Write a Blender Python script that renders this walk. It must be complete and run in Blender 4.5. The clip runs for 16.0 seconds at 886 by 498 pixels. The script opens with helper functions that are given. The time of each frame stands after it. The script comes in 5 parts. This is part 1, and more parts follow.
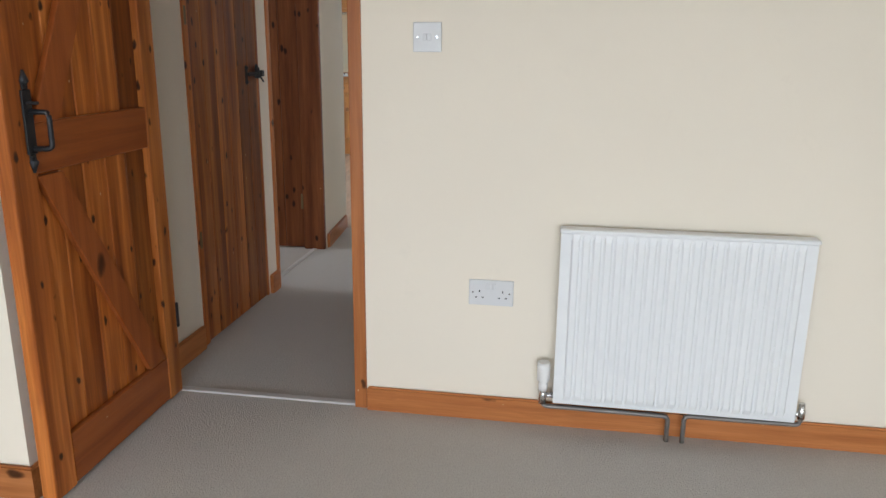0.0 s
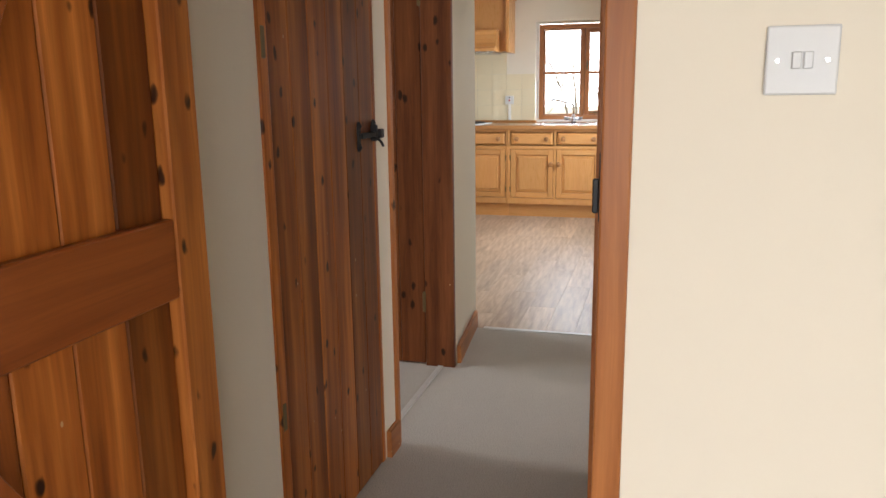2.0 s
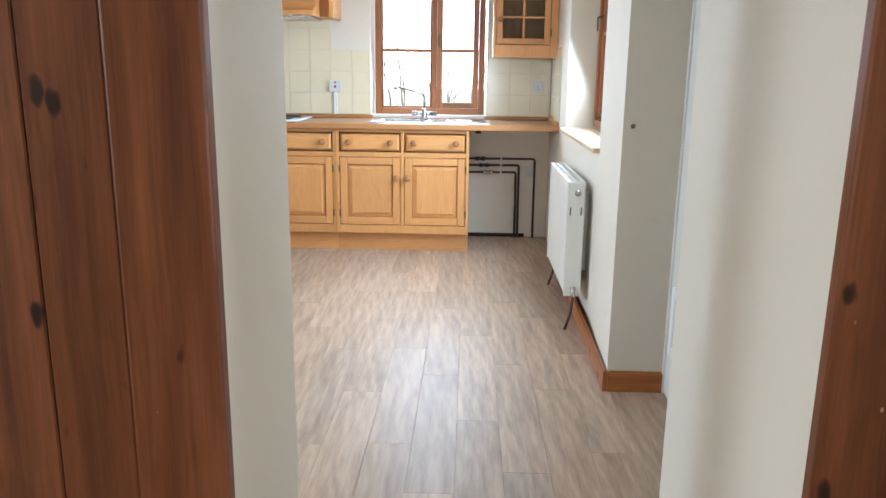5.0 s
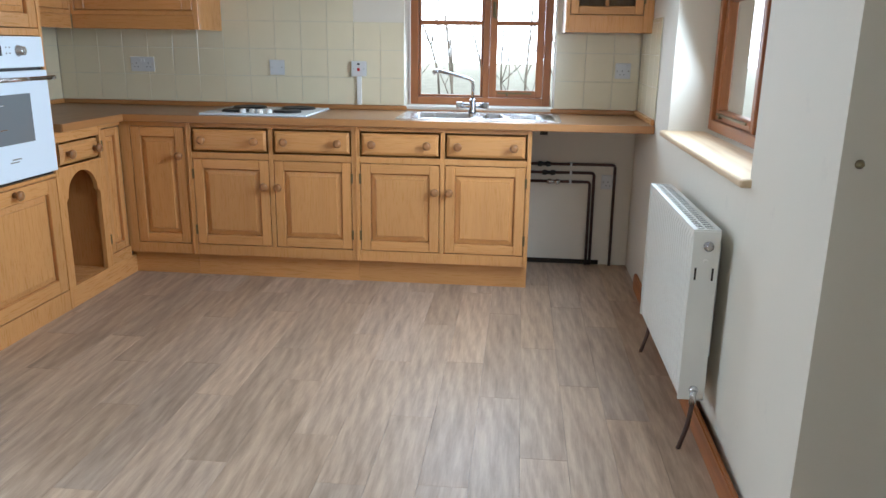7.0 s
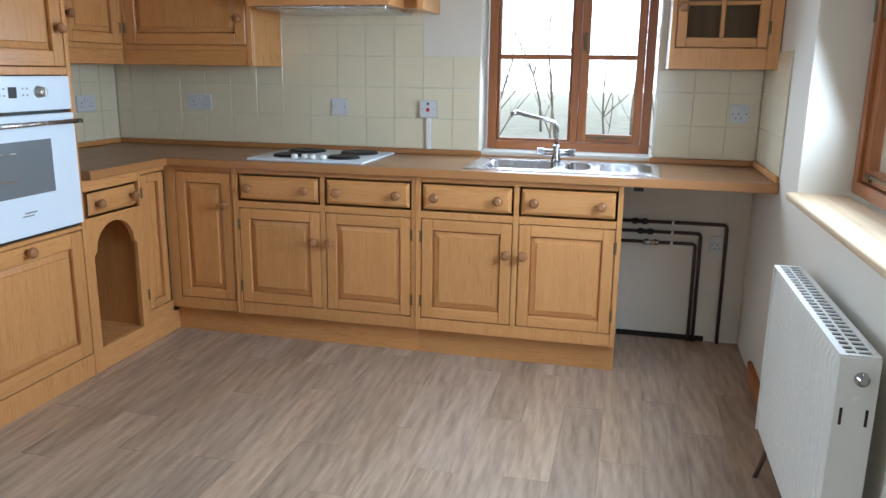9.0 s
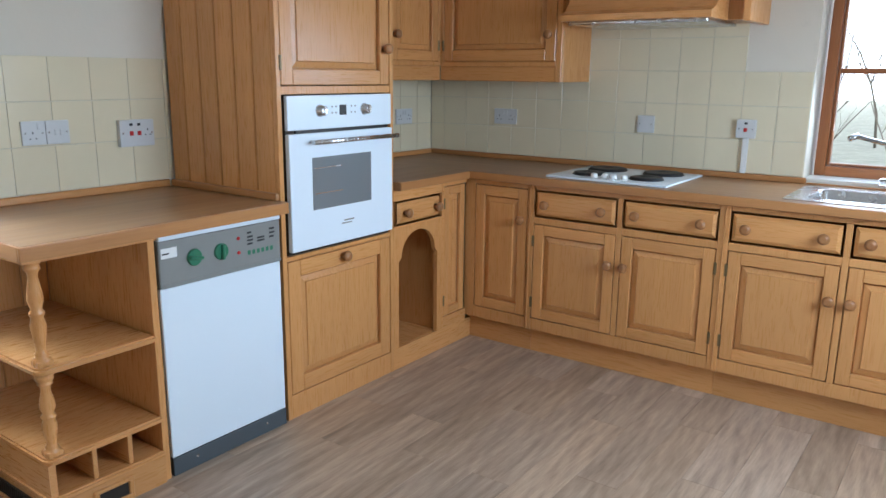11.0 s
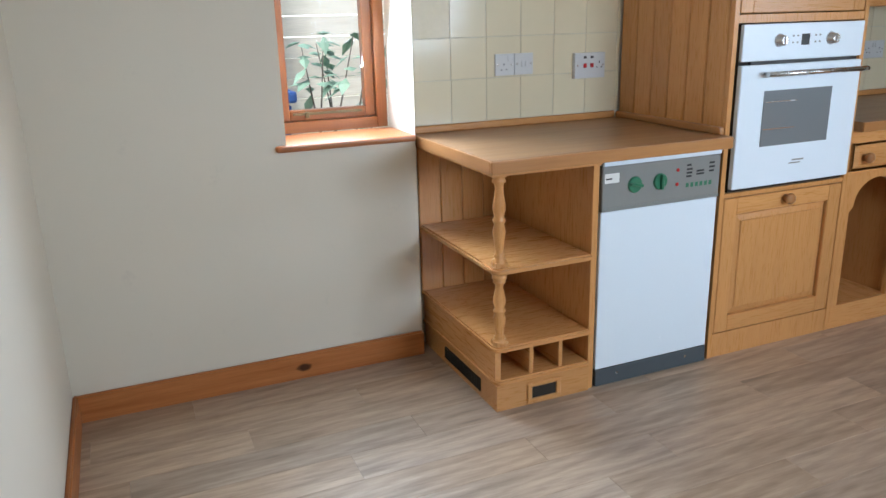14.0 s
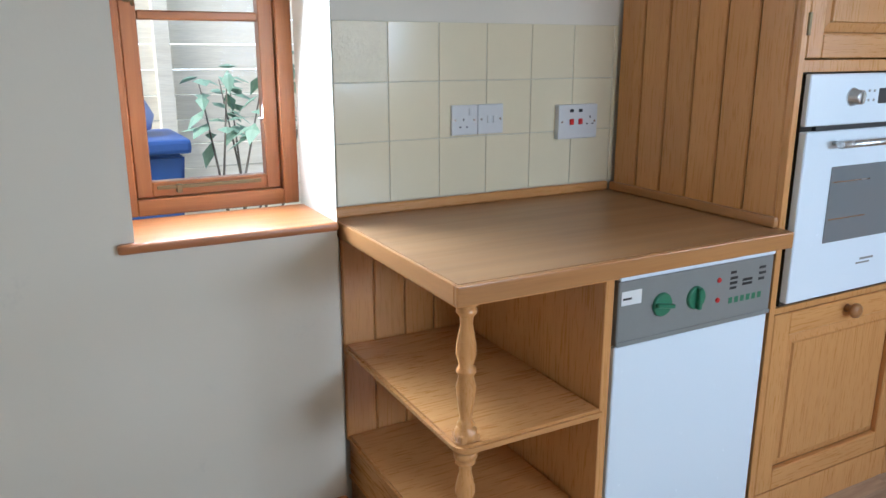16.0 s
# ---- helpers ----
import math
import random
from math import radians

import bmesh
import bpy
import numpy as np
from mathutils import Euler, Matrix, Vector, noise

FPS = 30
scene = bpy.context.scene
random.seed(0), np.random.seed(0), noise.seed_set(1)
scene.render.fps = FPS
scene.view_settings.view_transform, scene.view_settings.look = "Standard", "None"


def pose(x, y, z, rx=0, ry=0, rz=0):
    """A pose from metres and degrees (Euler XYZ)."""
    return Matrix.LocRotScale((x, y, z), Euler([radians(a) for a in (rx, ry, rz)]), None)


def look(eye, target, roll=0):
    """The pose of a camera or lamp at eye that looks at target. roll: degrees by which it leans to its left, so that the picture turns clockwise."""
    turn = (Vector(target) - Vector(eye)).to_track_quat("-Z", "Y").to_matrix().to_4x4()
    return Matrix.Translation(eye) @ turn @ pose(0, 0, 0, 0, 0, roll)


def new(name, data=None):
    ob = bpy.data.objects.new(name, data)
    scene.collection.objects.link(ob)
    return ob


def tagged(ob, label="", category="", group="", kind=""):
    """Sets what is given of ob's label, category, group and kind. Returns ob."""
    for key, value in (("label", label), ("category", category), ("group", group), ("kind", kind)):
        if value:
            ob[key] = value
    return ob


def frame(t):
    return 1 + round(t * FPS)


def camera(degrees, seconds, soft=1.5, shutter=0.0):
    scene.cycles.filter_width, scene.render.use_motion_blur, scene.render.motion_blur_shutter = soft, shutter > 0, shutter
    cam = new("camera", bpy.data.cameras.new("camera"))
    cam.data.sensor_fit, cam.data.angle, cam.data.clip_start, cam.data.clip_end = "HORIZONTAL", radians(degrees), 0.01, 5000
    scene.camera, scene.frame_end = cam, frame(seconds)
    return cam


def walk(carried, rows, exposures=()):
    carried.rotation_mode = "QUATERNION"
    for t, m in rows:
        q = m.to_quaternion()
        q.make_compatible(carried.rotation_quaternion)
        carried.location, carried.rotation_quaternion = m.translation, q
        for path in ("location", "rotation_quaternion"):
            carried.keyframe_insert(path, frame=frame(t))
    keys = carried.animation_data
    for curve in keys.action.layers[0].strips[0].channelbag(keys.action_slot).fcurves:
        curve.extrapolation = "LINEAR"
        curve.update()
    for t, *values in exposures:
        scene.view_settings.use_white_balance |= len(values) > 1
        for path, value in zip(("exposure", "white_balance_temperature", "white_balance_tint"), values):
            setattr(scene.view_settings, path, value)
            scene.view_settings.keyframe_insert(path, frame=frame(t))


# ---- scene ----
cam = camera(60.7, 16.0)
PATH = [
    (0, (0.376, 1.389, 1.225), (0.066, 3.297, 0.711), 0.6),
    (0.5, (0.213, 1.658, 1.228), (-0.246, 3.553, 0.781), 0.4),
    (1, (0.062, 1.965, 1.255), (-0.45, 3.86, 0.873), 0.1),
    (1.5, (-0.071, 2.304, 1.239), (-0.608, 4.195, 0.867), -0.6),
    (2, (-0.234, 2.643, 1.222), (-0.772, 4.526, 0.816), -0.8),
    (2.5, (-0.418, 2.999, 1.222), (-0.869, 4.897, 0.781), -0.2),
    (3, (-0.553, 3.385, 1.235), (-0.92, 5.305, 0.823), 0.0),
    (3.5, (-0.664, 3.753, 1.237), (-0.938, 5.696, 0.849), 0.0),
    (4, (-0.741, 4.097, 1.233), (-0.85, 6.052, 0.824), 0.5),
    (4.2, (-0.736, 4.225, 1.224), (-0.802, 6.18, 0.806), 0.6),
    (6.3, (-0.748, 5.683, 1.281), (-0.835, 7.616, 0.774), 1.5),
    (6.5, (-0.752, 5.801, 1.272), (-0.882, 7.73, 0.76), 1.3),
    (7, (-0.806, 6.084, 1.273), (-0.994, 8.006, 0.752), 0.8),
    (7.5, (-0.804, 6.291, 1.276), (-0.992, 8.216, 0.767), 0.5),
    (8, (-0.749, 6.477, 1.291), (-0.975, 8.407, 0.82), 0.5),
    (8.2, (-0.732, 6.533, 1.294), (-0.993, 8.462, 0.834), 0.4),
    (10.3, (-0.782, 6.822, 1.36), (-1.657, 8.56, 0.9), 1.4),
    (10.5, (-0.795, 6.82, 1.359), (-1.739, 8.523, 0.905), 1.2),
    (11, (-0.806, 6.812, 1.367), (-1.944, 8.394, 0.917), 0.6),
    (11.5, (-0.812, 6.793, 1.373), (-2.133, 8.226, 0.924), 0.2),
    (12, (-0.816, 6.76, 1.375), (-2.293, 8.033, 0.93), -0.4),
    (12.5, (-0.821, 6.722, 1.375), (-2.425, 7.836, 0.944), -0.7),
    (13, (-0.822, 6.697, 1.366), (-2.526, 7.654, 0.942), -1.1),
    (13.5, (-0.818, 6.683, 1.358), (-2.574, 7.519, 0.893), -1.2),
    (14, (-0.805, 6.697, 1.33), (-2.567, 7.443, 0.748), -1.5),
    (14.5, (-0.888, 6.756, 1.304), (-2.61, 7.484, 0.592), -1.2),
    (15, (-1.093, 6.888, 1.299), (-2.731, 7.766, 0.56), -0.5),
    (15.5, (-1.354, 6.98, 1.311), (-2.982, 7.929, 0.64), 0.6),
    (16, (-1.678, 7.07, 1.341), (-3.382, 7.985, 0.833), 0.0),
]
walk(cam, [(t, look(eye, target, roll)) for t, eye, target, roll in PATH],
     [(0, 0.1, 6100, 11), (1, 0.16, 6500, 12), (1.5, 0.26, 6850, 14), (2.2, 0.52, 6800, 14), (3, 0.96, 6000, 11), (3.5, 0.98, 5850, 10), (4.2, 1.0, 5750, 9), (6.3, 0.36, 5750, 7), (8.2, 0.14, 5550, 7), (10.3, 0.14, 5520, 7), (11, 0.14, 5500, 7), (11.5, 0.15, 5950, 8), (12, 0.18, 5950, 8), (13, 0.16, 5950, 8), (14, 0.13, 5850, 8), (15, 0.16, 5850, 8), (16, 0.08, 5550, 8)])

# ---- world, sun, large lights ----
world = bpy.data.worlds.new("world")
scene.world = world
world.use_nodes = True
wn = world.node_tree.nodes
sky = wn.new("ShaderNodeTexSky")
sky.sky_type, sky.sun_disc = "NISHITA", False
sky.sun_elevation, sky.sun_rotation = radians(49), radians(157)
sky.air_density, sky.dust_density = 1.0, 3.0
wn["Background"].inputs[1].default_value = 0.15
world.node_tree.links.new(sky.outputs[0], wn["Background"].inputs[0])

sun = new("sun", bpy.data.lights.new("sun", "SUN"))
sun.data.energy, sun.data.angle, sun.data.color = 3.6, radians(15), (1.0, 0.95, 0.88)
sun.matrix_world = look((0, 0, 0), (-0.25, 0.60, -0.75))


def window_light(name, eye, target, w, h, watts, colour=(0.93, 0.97, 1.0), spread=180):
    """Daylight standing in a window's opening."""
    ob = new(name, bpy.data.lights.new(name, "AREA"))
    ob.data.shape, ob.data.size, ob.data.size_y, ob.data.energy, ob.data.color = "RECTANGLE", w, h, watts, colour
    ob.data.spread = radians(spread)
    ob.matrix_world = look(eye, target)
    return ob


BLUE = (0.76, 0.88, 1.0)
window_light("daylight_north", (-1.05, 10.62, 1.41), (-1.05, 9.62, 1.0), 0.74, 0.6, 10, BLUE, 150)
window_light("daylight_east", (-0.07, 8.97, 1.43), (-1.07, 8.97, 1.02), 1.15, 0.6, 27, BLUE, 140)
window_light("daylight_west", (-3.74, 7.495, 1.43), (-2.74, 7.545, 1.02), 0.40, 0.6, 22, BLUE, 140)
window_light("daylight_room_south", (0.5, -1.60, 1.05), (0.35, 0, 0.30), 4.0, 1.3, 74, (0.88, 0.94, 1.0), 125)
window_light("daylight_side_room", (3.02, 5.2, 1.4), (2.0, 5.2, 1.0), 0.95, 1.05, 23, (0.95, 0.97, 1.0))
# unseen source added in the west room to brighten the hall
window_light("added_fill_back_room", (-3.75, 5.0, 1.4), (-2.7, 5.0, 1.0), 0.95, 1.05, 22, (0.9, 0.95, 1.0))


# ---- helpers for building ----


def part(name, bm, material, parent=None, label=""):
    """Links a bmesh as one mesh object, under a thing or a part when one is given."""
    me = bpy.data.meshes.new(name)
    bm.to_mesh(me)
    bm.free()
    me.materials.append(material)
    ob = new(name, me)
    if parent is not None:
        ob.parent = parent
    if label:
        ob["label"] = label
    return ob


def share(name, source, parent, m):
    """Another object on the mesh of source."""
    ob = new(name, source.data)
    ob.parent = parent
    ob.matrix_basis = m
    return ob


def thing(name, m, label, category, group="", kind=""):
    ob = new(name)
    ob.empty_display_size = 0.1
    ob.matrix_world = m
    return tagged(ob, label, category, group, kind)


def box(bm, x0, x1, y0, y1, z0, z1):
    v = [bm.verts.new(p) for p in ((x0, y0, z0), (x1, y0, z0), (x1, y1, z0), (x0, y1, z0), (x0, y0, z1), (x1, y0, z1), (x1, y1, z1), (x0, y1, z1))]
    for f in ((0, 3, 2, 1), (4, 5, 6, 7), (0, 1, 5, 4), (1, 2, 6, 5), (2, 3, 7, 6), (3, 0, 4, 7)):
        bm.faces.new([v[i] for i in f])


def boxes(*spans, bevel=0.0, segments=1):
    bm = bmesh.new()
    for s in spans:
        box(bm, *s)
    if bevel:
        bmesh.ops.bevel(bm, geom=bm.edges[:], offset=bevel, segments=segments, affect="EDGES", profile=0.6)
    return bm


def lathe(profile, steps=16, axis="Z"):
    """A turned solid from (radius, height) pairs."""
    bm = bmesh.new()
    rings = []
    for r, h in profile:
        ring = []
        for i in range(steps):
            a = 2 * math.pi * i / steps
            c, s = r * math.cos(a), r * math.sin(a)
            ring.append(bm.verts.new({"Z": (c, s, h), "Y": (c, h, s), "X": (h, c, s)}[axis]))
        rings.append(ring)
    for a, b in zip(rings, rings[1:]):
        for i in range(steps):
            bm.faces.new((a[i], a[(i + 1) % steps], b[(i + 1) % steps], b[i]))
    bm.faces.new(rings[0][::-1])
    bm.faces.new(rings[-1])
    bmesh.ops.recalc_face_normals(bm, faces=bm.faces[:])
    for f in bm.faces:
        f.smooth = len(f.verts) == 4
    return bm


def tube(points, radius, steps=10, into=None):
    """A round pipe along points, with mitred corners."""
    bm = into or bmesh.new()
    pts = [Vector(p) for p in points]
    rings = []
    for i, p in enumerate(pts):
        d0 = (p - pts[i - 1]).normalized() if i else (pts[1] - p).normalized()
        d1 = (pts[i + 1] - p).normalized() if i + 1 < len(pts) else d0
        d = (d0 + d1).normalized()
        up = Vector((0, 0, 1)) if abs(d.z) < 0.9 else Vector((0, 1, 0))
        u = d.cross(up).normalized()
        w = u.cross(d).normalized()
        k = 1 / max(0.5, d.dot(d0))
        r = radius[i] if isinstance(radius, (list, tuple)) else radius
        rings.append([bm.verts.new(p + (u * math.cos(a) * k + w * math.sin(a)) * r) for a in [2 * math.pi * j / steps for j in range(steps)]])
    for a, b in zip(rings, rings[1:]):
        for i in range(steps):
            bm.faces.new((a[i], a[(i + 1) % steps], b[(i + 1) % steps], b[i])).smooth = True
    bm.faces.new(rings[0][::-1])
    bm.faces.new(rings[-1])
    bmesh.ops.recalc_face_normals(bm, faces=bm.faces[:])
    return bm


def bend(points, radius=0.02, steps=5):
    """Rounds the corners of a polyline."""
    pts = [Vector(p) for p in points]
    out = [pts[0]]
    for a, p, b in zip(pts, pts[1:], pts[2:]):
        q0 = p + (a - p).normalized() * radius
        q1 = p + (b - p).normalized() * radius
        for i in range(steps + 1):
            t = i / steps
            out.append((1 - t) ** 2 * q0 + 2 * t * (1 - t) * p + t * t * q1)
    return out + [pts[-1]]


# ---- materials ----


def material(name):
    m = bpy.data.materials.new(name)
    m.use_nodes = True
    return m, m.node_tree.nodes, m.node_tree.links, m.node_tree.nodes["Principled BSDF"]


def mapping(n, l, scale, coord="Object", shift=True):
    tc, mp = n.new("ShaderNodeTexCoord"), n.new("ShaderNodeMapping")
    mp.inputs["Scale"].default_value = scale
    if shift:
        info, mul = n.new("ShaderNodeObjectInfo"), n.new("ShaderNodeVectorMath")
        mul.operation = "SCALE"
        add = n.new("ShaderNodeCombineXYZ")
        l.new(info.outputs["Random"], add.inputs[0])
        l.new(info.outputs["Random"], add.inputs[1])
        l.new(info.outputs["Random"], add.inputs[2])
        l.new(add.outputs[0], mul.inputs[0])
        mul.inputs[3].default_value = 37.0
        l.new(mul.outputs[0], mp.inputs["Location"])
    l.new(tc.outputs[coord], mp.inputs[0])
    return mp


def ramp(n, stops):
    r = n.new("ShaderNodeValToRGB")
    r.color_ramp.elements[0].position, r.color_ramp.elements[0].color = stops[0][0], (*stops[0][1], 1)
    r.color_ramp.elements[1].position, r.color_ramp.elements[1].color = stops[-1][0], (*stops[-1][1], 1)
    for p, c in stops[1:-1]:
        r.color_ramp.elements.new(p).color = (*c, 1)
    return r


def mix(n, l, fac, a, b, kind="MIX"):
    m = n.new("ShaderNodeMix")
    m.data_type, m.blend_type = "RGBA", kind
    for sock, v in ((m.inputs[0], fac), (m.inputs[6], a), (m.inputs[7], b)):
        if hasattr(v, "is_linked"):
            l.new(v, sock)
        else:
            sock.default_value = v if not isinstance(v, tuple) else (*v, 1)
    return m.outputs[2]


def noise_tex(n, l, mp, scale, detail=4, rough=0.6, distortion=0.0):
    t = n.new("ShaderNodeTexNoise")
    t.inputs["Scale"].default_value, t.inputs["Detail"].default_value = scale, detail
    t.inputs["Roughness"].default_value, t.inputs["Distortion"].default_value = rough, distortion
    l.new(mp.outputs[0], t.inputs[0])
    return t


def bump(n, l, bsdf, height, strength, distance):
    b = n.new("ShaderNodeBump")
    b.inputs["Strength"].default_value, b.inputs["Distance"].default_value = strength, distance
    l.new(height, b.inputs["Height"])
    l.new(b.outputs[0], bsdf.inputs["Normal"])
    return b


def wood(name, light, mid, dark, axis="z", rough=0.4, knots=0.0, contrast=1.0, vary=0.12, ring=26.0):
    """Timber with its grain along one axis: soft broad bands, fine streaks, small knots."""
    m, n, l, b = material(name)

    def along(k):
        return {"z": (1, 1, k), "x": (k, 1, 1), "y": (1, k, 1)}[axis]

    mp = mapping(n, l, along(0.045))
    warp = noise_tex(n, l, mapping(n, l, along(0.35)), 7, 2, 0.5)
    wv = n.new("ShaderNodeVectorMath")
    wv.operation = "MULTIPLY_ADD"
    l.new(warp.outputs[1], wv.inputs[0])
    wv.inputs[1].default_value = (0.02, 0.02, 0.02)
    l.new(mp.outputs[0], wv.inputs[2])
    broad, fine = n.new("ShaderNodeTexNoise"), n.new("ShaderNodeTexNoise")
    for t, sc, det in ((broad, ring, 3), (fine, ring * 9, 4)):
        t.inputs["Scale"].default_value, t.inputs["Detail"].default_value, t.inputs["Roughness"].default_value = sc, det, 0.6
        l.new(wv.outputs[0], t.inputs[0])
    spread = 0.5 * contrast
    r = ramp(n, [(0.5 - 0.20, dark), (0.5, mid), (0.5 + 0.20, light)])
    half = n.new("ShaderNodeMapRange")
    half.inputs[3].default_value, half.inputs[4].default_value = 0.5 - spread, 0.5 + spread
    l.new(broad.outputs[0], half.inputs[0])
    l.new(half.outputs[0], r.inputs[0])
    streak = n.new("ShaderNodeMapRange")
    streak.inputs[1].default_value, streak.inputs[2].default_value = 0.25, 0.75
    streak.inputs[3].default_value, streak.inputs[4].default_value = 1 - 0.2 * contrast, 1 + 0.16 * contrast
    l.new(fine.outputs[0], streak.inputs[0])
    info, hsv, rng_n, prod = n.new("ShaderNodeObjectInfo"), n.new("ShaderNodeHueSaturation"), n.new("ShaderNodeMapRange"), n.new("ShaderNodeMath")
    rng_n.inputs[3].default_value, rng_n.inputs[4].default_value = 1 - vary, 1 + vary
    l.new(info.outputs["Random"], rng_n.inputs[0])
    prod.operation = "MULTIPLY"
    l.new(rng_n.outputs[0], prod.inputs[0])
    l.new(streak.outputs[0], prod.inputs[1])
    l.new(prod.outputs[0], hsv.inputs["Value"])
    l.new(r.outputs[0], hsv.inputs["Color"])
    out = hsv.outputs[0]
    if knots:
        km = mapping(n, l, along(0.55))
        b.inputs["Specular IOR Level"].default_value = 0.28
        v = n.new("ShaderNodeTexVoronoi")
        v.inputs["Scale"].default_value = knots
        wob = noise_tex(n, l, km, 30, 2)
        add = n.new("ShaderNodeVectorMath")
        add.operation = "MULTIPLY_ADD"
        l.new(wob.outputs[1], add.inputs[0])
        add.inputs[1].default_value = (0.018, 0.018, 0.018)
        l.new(km.outputs[0], add.inputs[2])
        l.new(add.outputs[0], v.inputs[0])
        kr = ramp(n, [(0.09, (1, 1, 1)), (0.13, (0.75, 0.75, 0.75)), (0.18, (0, 0, 0))])
        l.new(v.outputs[0], kr.inputs[0])
        sep, gate, both = n.new("ShaderNodeSeparateColor"), n.new("ShaderNodeMath"), n.new("ShaderNodeMath")
        l.new(v.outputs[1], sep.inputs[0])
        gate.operation, gate.inputs[1].default_value = "GREATER_THAN", 0.25
        l.new(sep.outputs[0], gate.inputs[0])
        both.operation = "MULTIPLY"
        l.new(gate.outputs[0], both.inputs[0])
        l.new(kr.outputs[0], both.inputs[1])
        out = mix(n, l, both.outputs[0], out, tuple(c * 0.2 for c in dark))
        dents = n.new("ShaderNodeTexVoronoi")
        dents.inputs["Scale"].default_value = 24
        l.new(mapping(n, l, along(0.6)).outputs[0], dents.inputs[0])
        dr = ramp(n, [(0.045, (1, 1, 1)), (0.075, (0, 0, 0))])
        l.new(dents.outputs[0], dr.inputs[0])
        sep2, gate2, both2 = n.new("ShaderNodeSeparateColor"), n.new("ShaderNodeMath"), n.new("ShaderNodeMath")
        l.new(dents.outputs[1], sep2.inputs[0])
        gate2.operation, gate2.inputs[1].default_value = "GREATER_THAN", 0.8
        l.new(sep2.outputs[0], gate2.inputs[0])
        both2.operation = "MULTIPLY"
        l.new(gate2.outputs[0], both2.inputs[0])
        l.new(dr.outputs[0], both2.inputs[1])
        out = mix(n, l, both2.outputs[0], out, (0.55, 0.36, 0.2))
    l.new(out, b.inputs["Base Color"])
    rr = n.new("ShaderNodeMapRange")
    rr.inputs[3].default_value, rr.inputs[4].default_value = rough - 0.08, rough + 0.12
    l.new(fine.outputs[0], rr.inputs[0])
    l.new(rr.outputs[0], b.inputs["Roughness"])
    bump(n, l, b, fine.outputs[0], 0.05, 0.002)
    return m


def plaster(name, colour, mark=(0.55, 0.5, 0.42), rough=0.75, wear=0.25):
    m, n, l, b = material(name)
    mp = mapping(n, l, (1, 1, 1), shift=False)
    big, fine = noise_tex(n, l, mp, 1.3, 4, 0.6), noise_tex(n, l, mp, 90, 3, 0.6)
    spots = noise_tex(n, l, mp, 6.5, 5, 0.75)
    sr = ramp(n, [(0.62, (0, 0, 0)), (0.78, (1, 1, 1))])
    l.new(spots.outputs[0], sr.inputs[0])
    base = mix(n, l, big.outputs[0], colour, tuple(c * 0.93 for c in colour))
    k = n.new("ShaderNodeMath")
    k.operation, k.inputs[1].default_value = "MULTIPLY", wear
    l.new(sr.outputs[0], k.inputs[0])
    l.new(mix(n, l, k.outputs[0], base, mark), b.inputs["Base Color"])
    b.inputs["Roughness"].default_value = rough
    undul = noise_tex(n, l, mp, 7, 3, 0.5)
    s = n.new("ShaderNodeMath")
    s.operation = "ADD"
    l.new(undul.outputs[0], s.inputs[0])
    k2 = n.new("ShaderNodeMath")
    k2.operation, k2.inputs[1].default_value = "MULTIPLY", 0.12
    l.new(fine.outputs[0], k2.inputs[0])
    l.new(k2.outputs[0], s.inputs[1])
    bump(n, l, b, s.outputs[0], 0.25, 0.006)
    return m


def plain(name, colour, rough=0.4, metal=0.0, grime=0.06, scale=25, relief=0.0, gloss_step=0.07):
    m, n, l, b = material(name)
    mp = mapping(n, l, (1, 1, 1))
    t = noise_tex(n, l, mp, scale, 4, 0.65)
    l.new(mix(n, l, t.outputs[0], colour, tuple(max(0, c * (1 - 2 * grime)) for c in colour)), b.inputs["Base Color"])
    rr = n.new("ShaderNodeMapRange")
    rr.inputs[3].default_value, rr.inputs[4].default_value = max(0.02, rough - gloss_step), min(1, rough + gloss_step)
    l.new(t.outputs[0], rr.inputs[0])
    l.new(rr.outputs[0], b.inputs["Roughness"])
    b.inputs["Metallic"].default_value = metal
    if relief:
        bump(n, l, b, t.outputs[0], relief, 0.003)
    return m


def carpet():
    m, n, l, b = material("beige_carpet")
    mp = mapping(n, l, (1, 1, 1), shift=False)
    loops = n.new("ShaderNodeTexVoronoi")
    loops.inputs["Scale"].default_value = 210
    l.new(mp.outputs[0], loops.inputs[0])
    big, mid = noise_tex(n, l, mp, 3.0, 4, 0.6), noise_tex(n, l, mp, 120, 3, 0.7)
    c = mix(n, l, big.outputs[0], (0.42, 0.378, 0.34), (0.50, 0.46, 0.415))
    patch = noise_tex(n, l, mp, 22, 4, 0.7)
    c = mix(n, l, 0.22, c, mix(n, l, patch.outputs[0], (0.22, 0.205, 0.19), (0.66, 0.63, 0.58)))
    c = mix(n, l, 0.5, c, mix(n, l, mid.outputs[0], (0.27, 0.25, 0.225), (0.69, 0.65, 0.59)))
    l.new(c, b.inputs["Base Color"])
    b.inputs["Roughness"].default_value = 0.95
    b.inputs["Sheen Weight"].default_value = 0.2
    bump(n, l, b, loops.outputs[0], 0.6, 0.004)
    return m


def clear_glass():
    m, n, l, b = material("window_glass")
    b.inputs["Base Color"].default_value = (1, 1, 1, 1)
    b.inputs["Roughness"].default_value, b.inputs["IOR"].default_value = 0.0, 1.12
    b.inputs["Transmission Weight"].default_value = 1.0
    return m


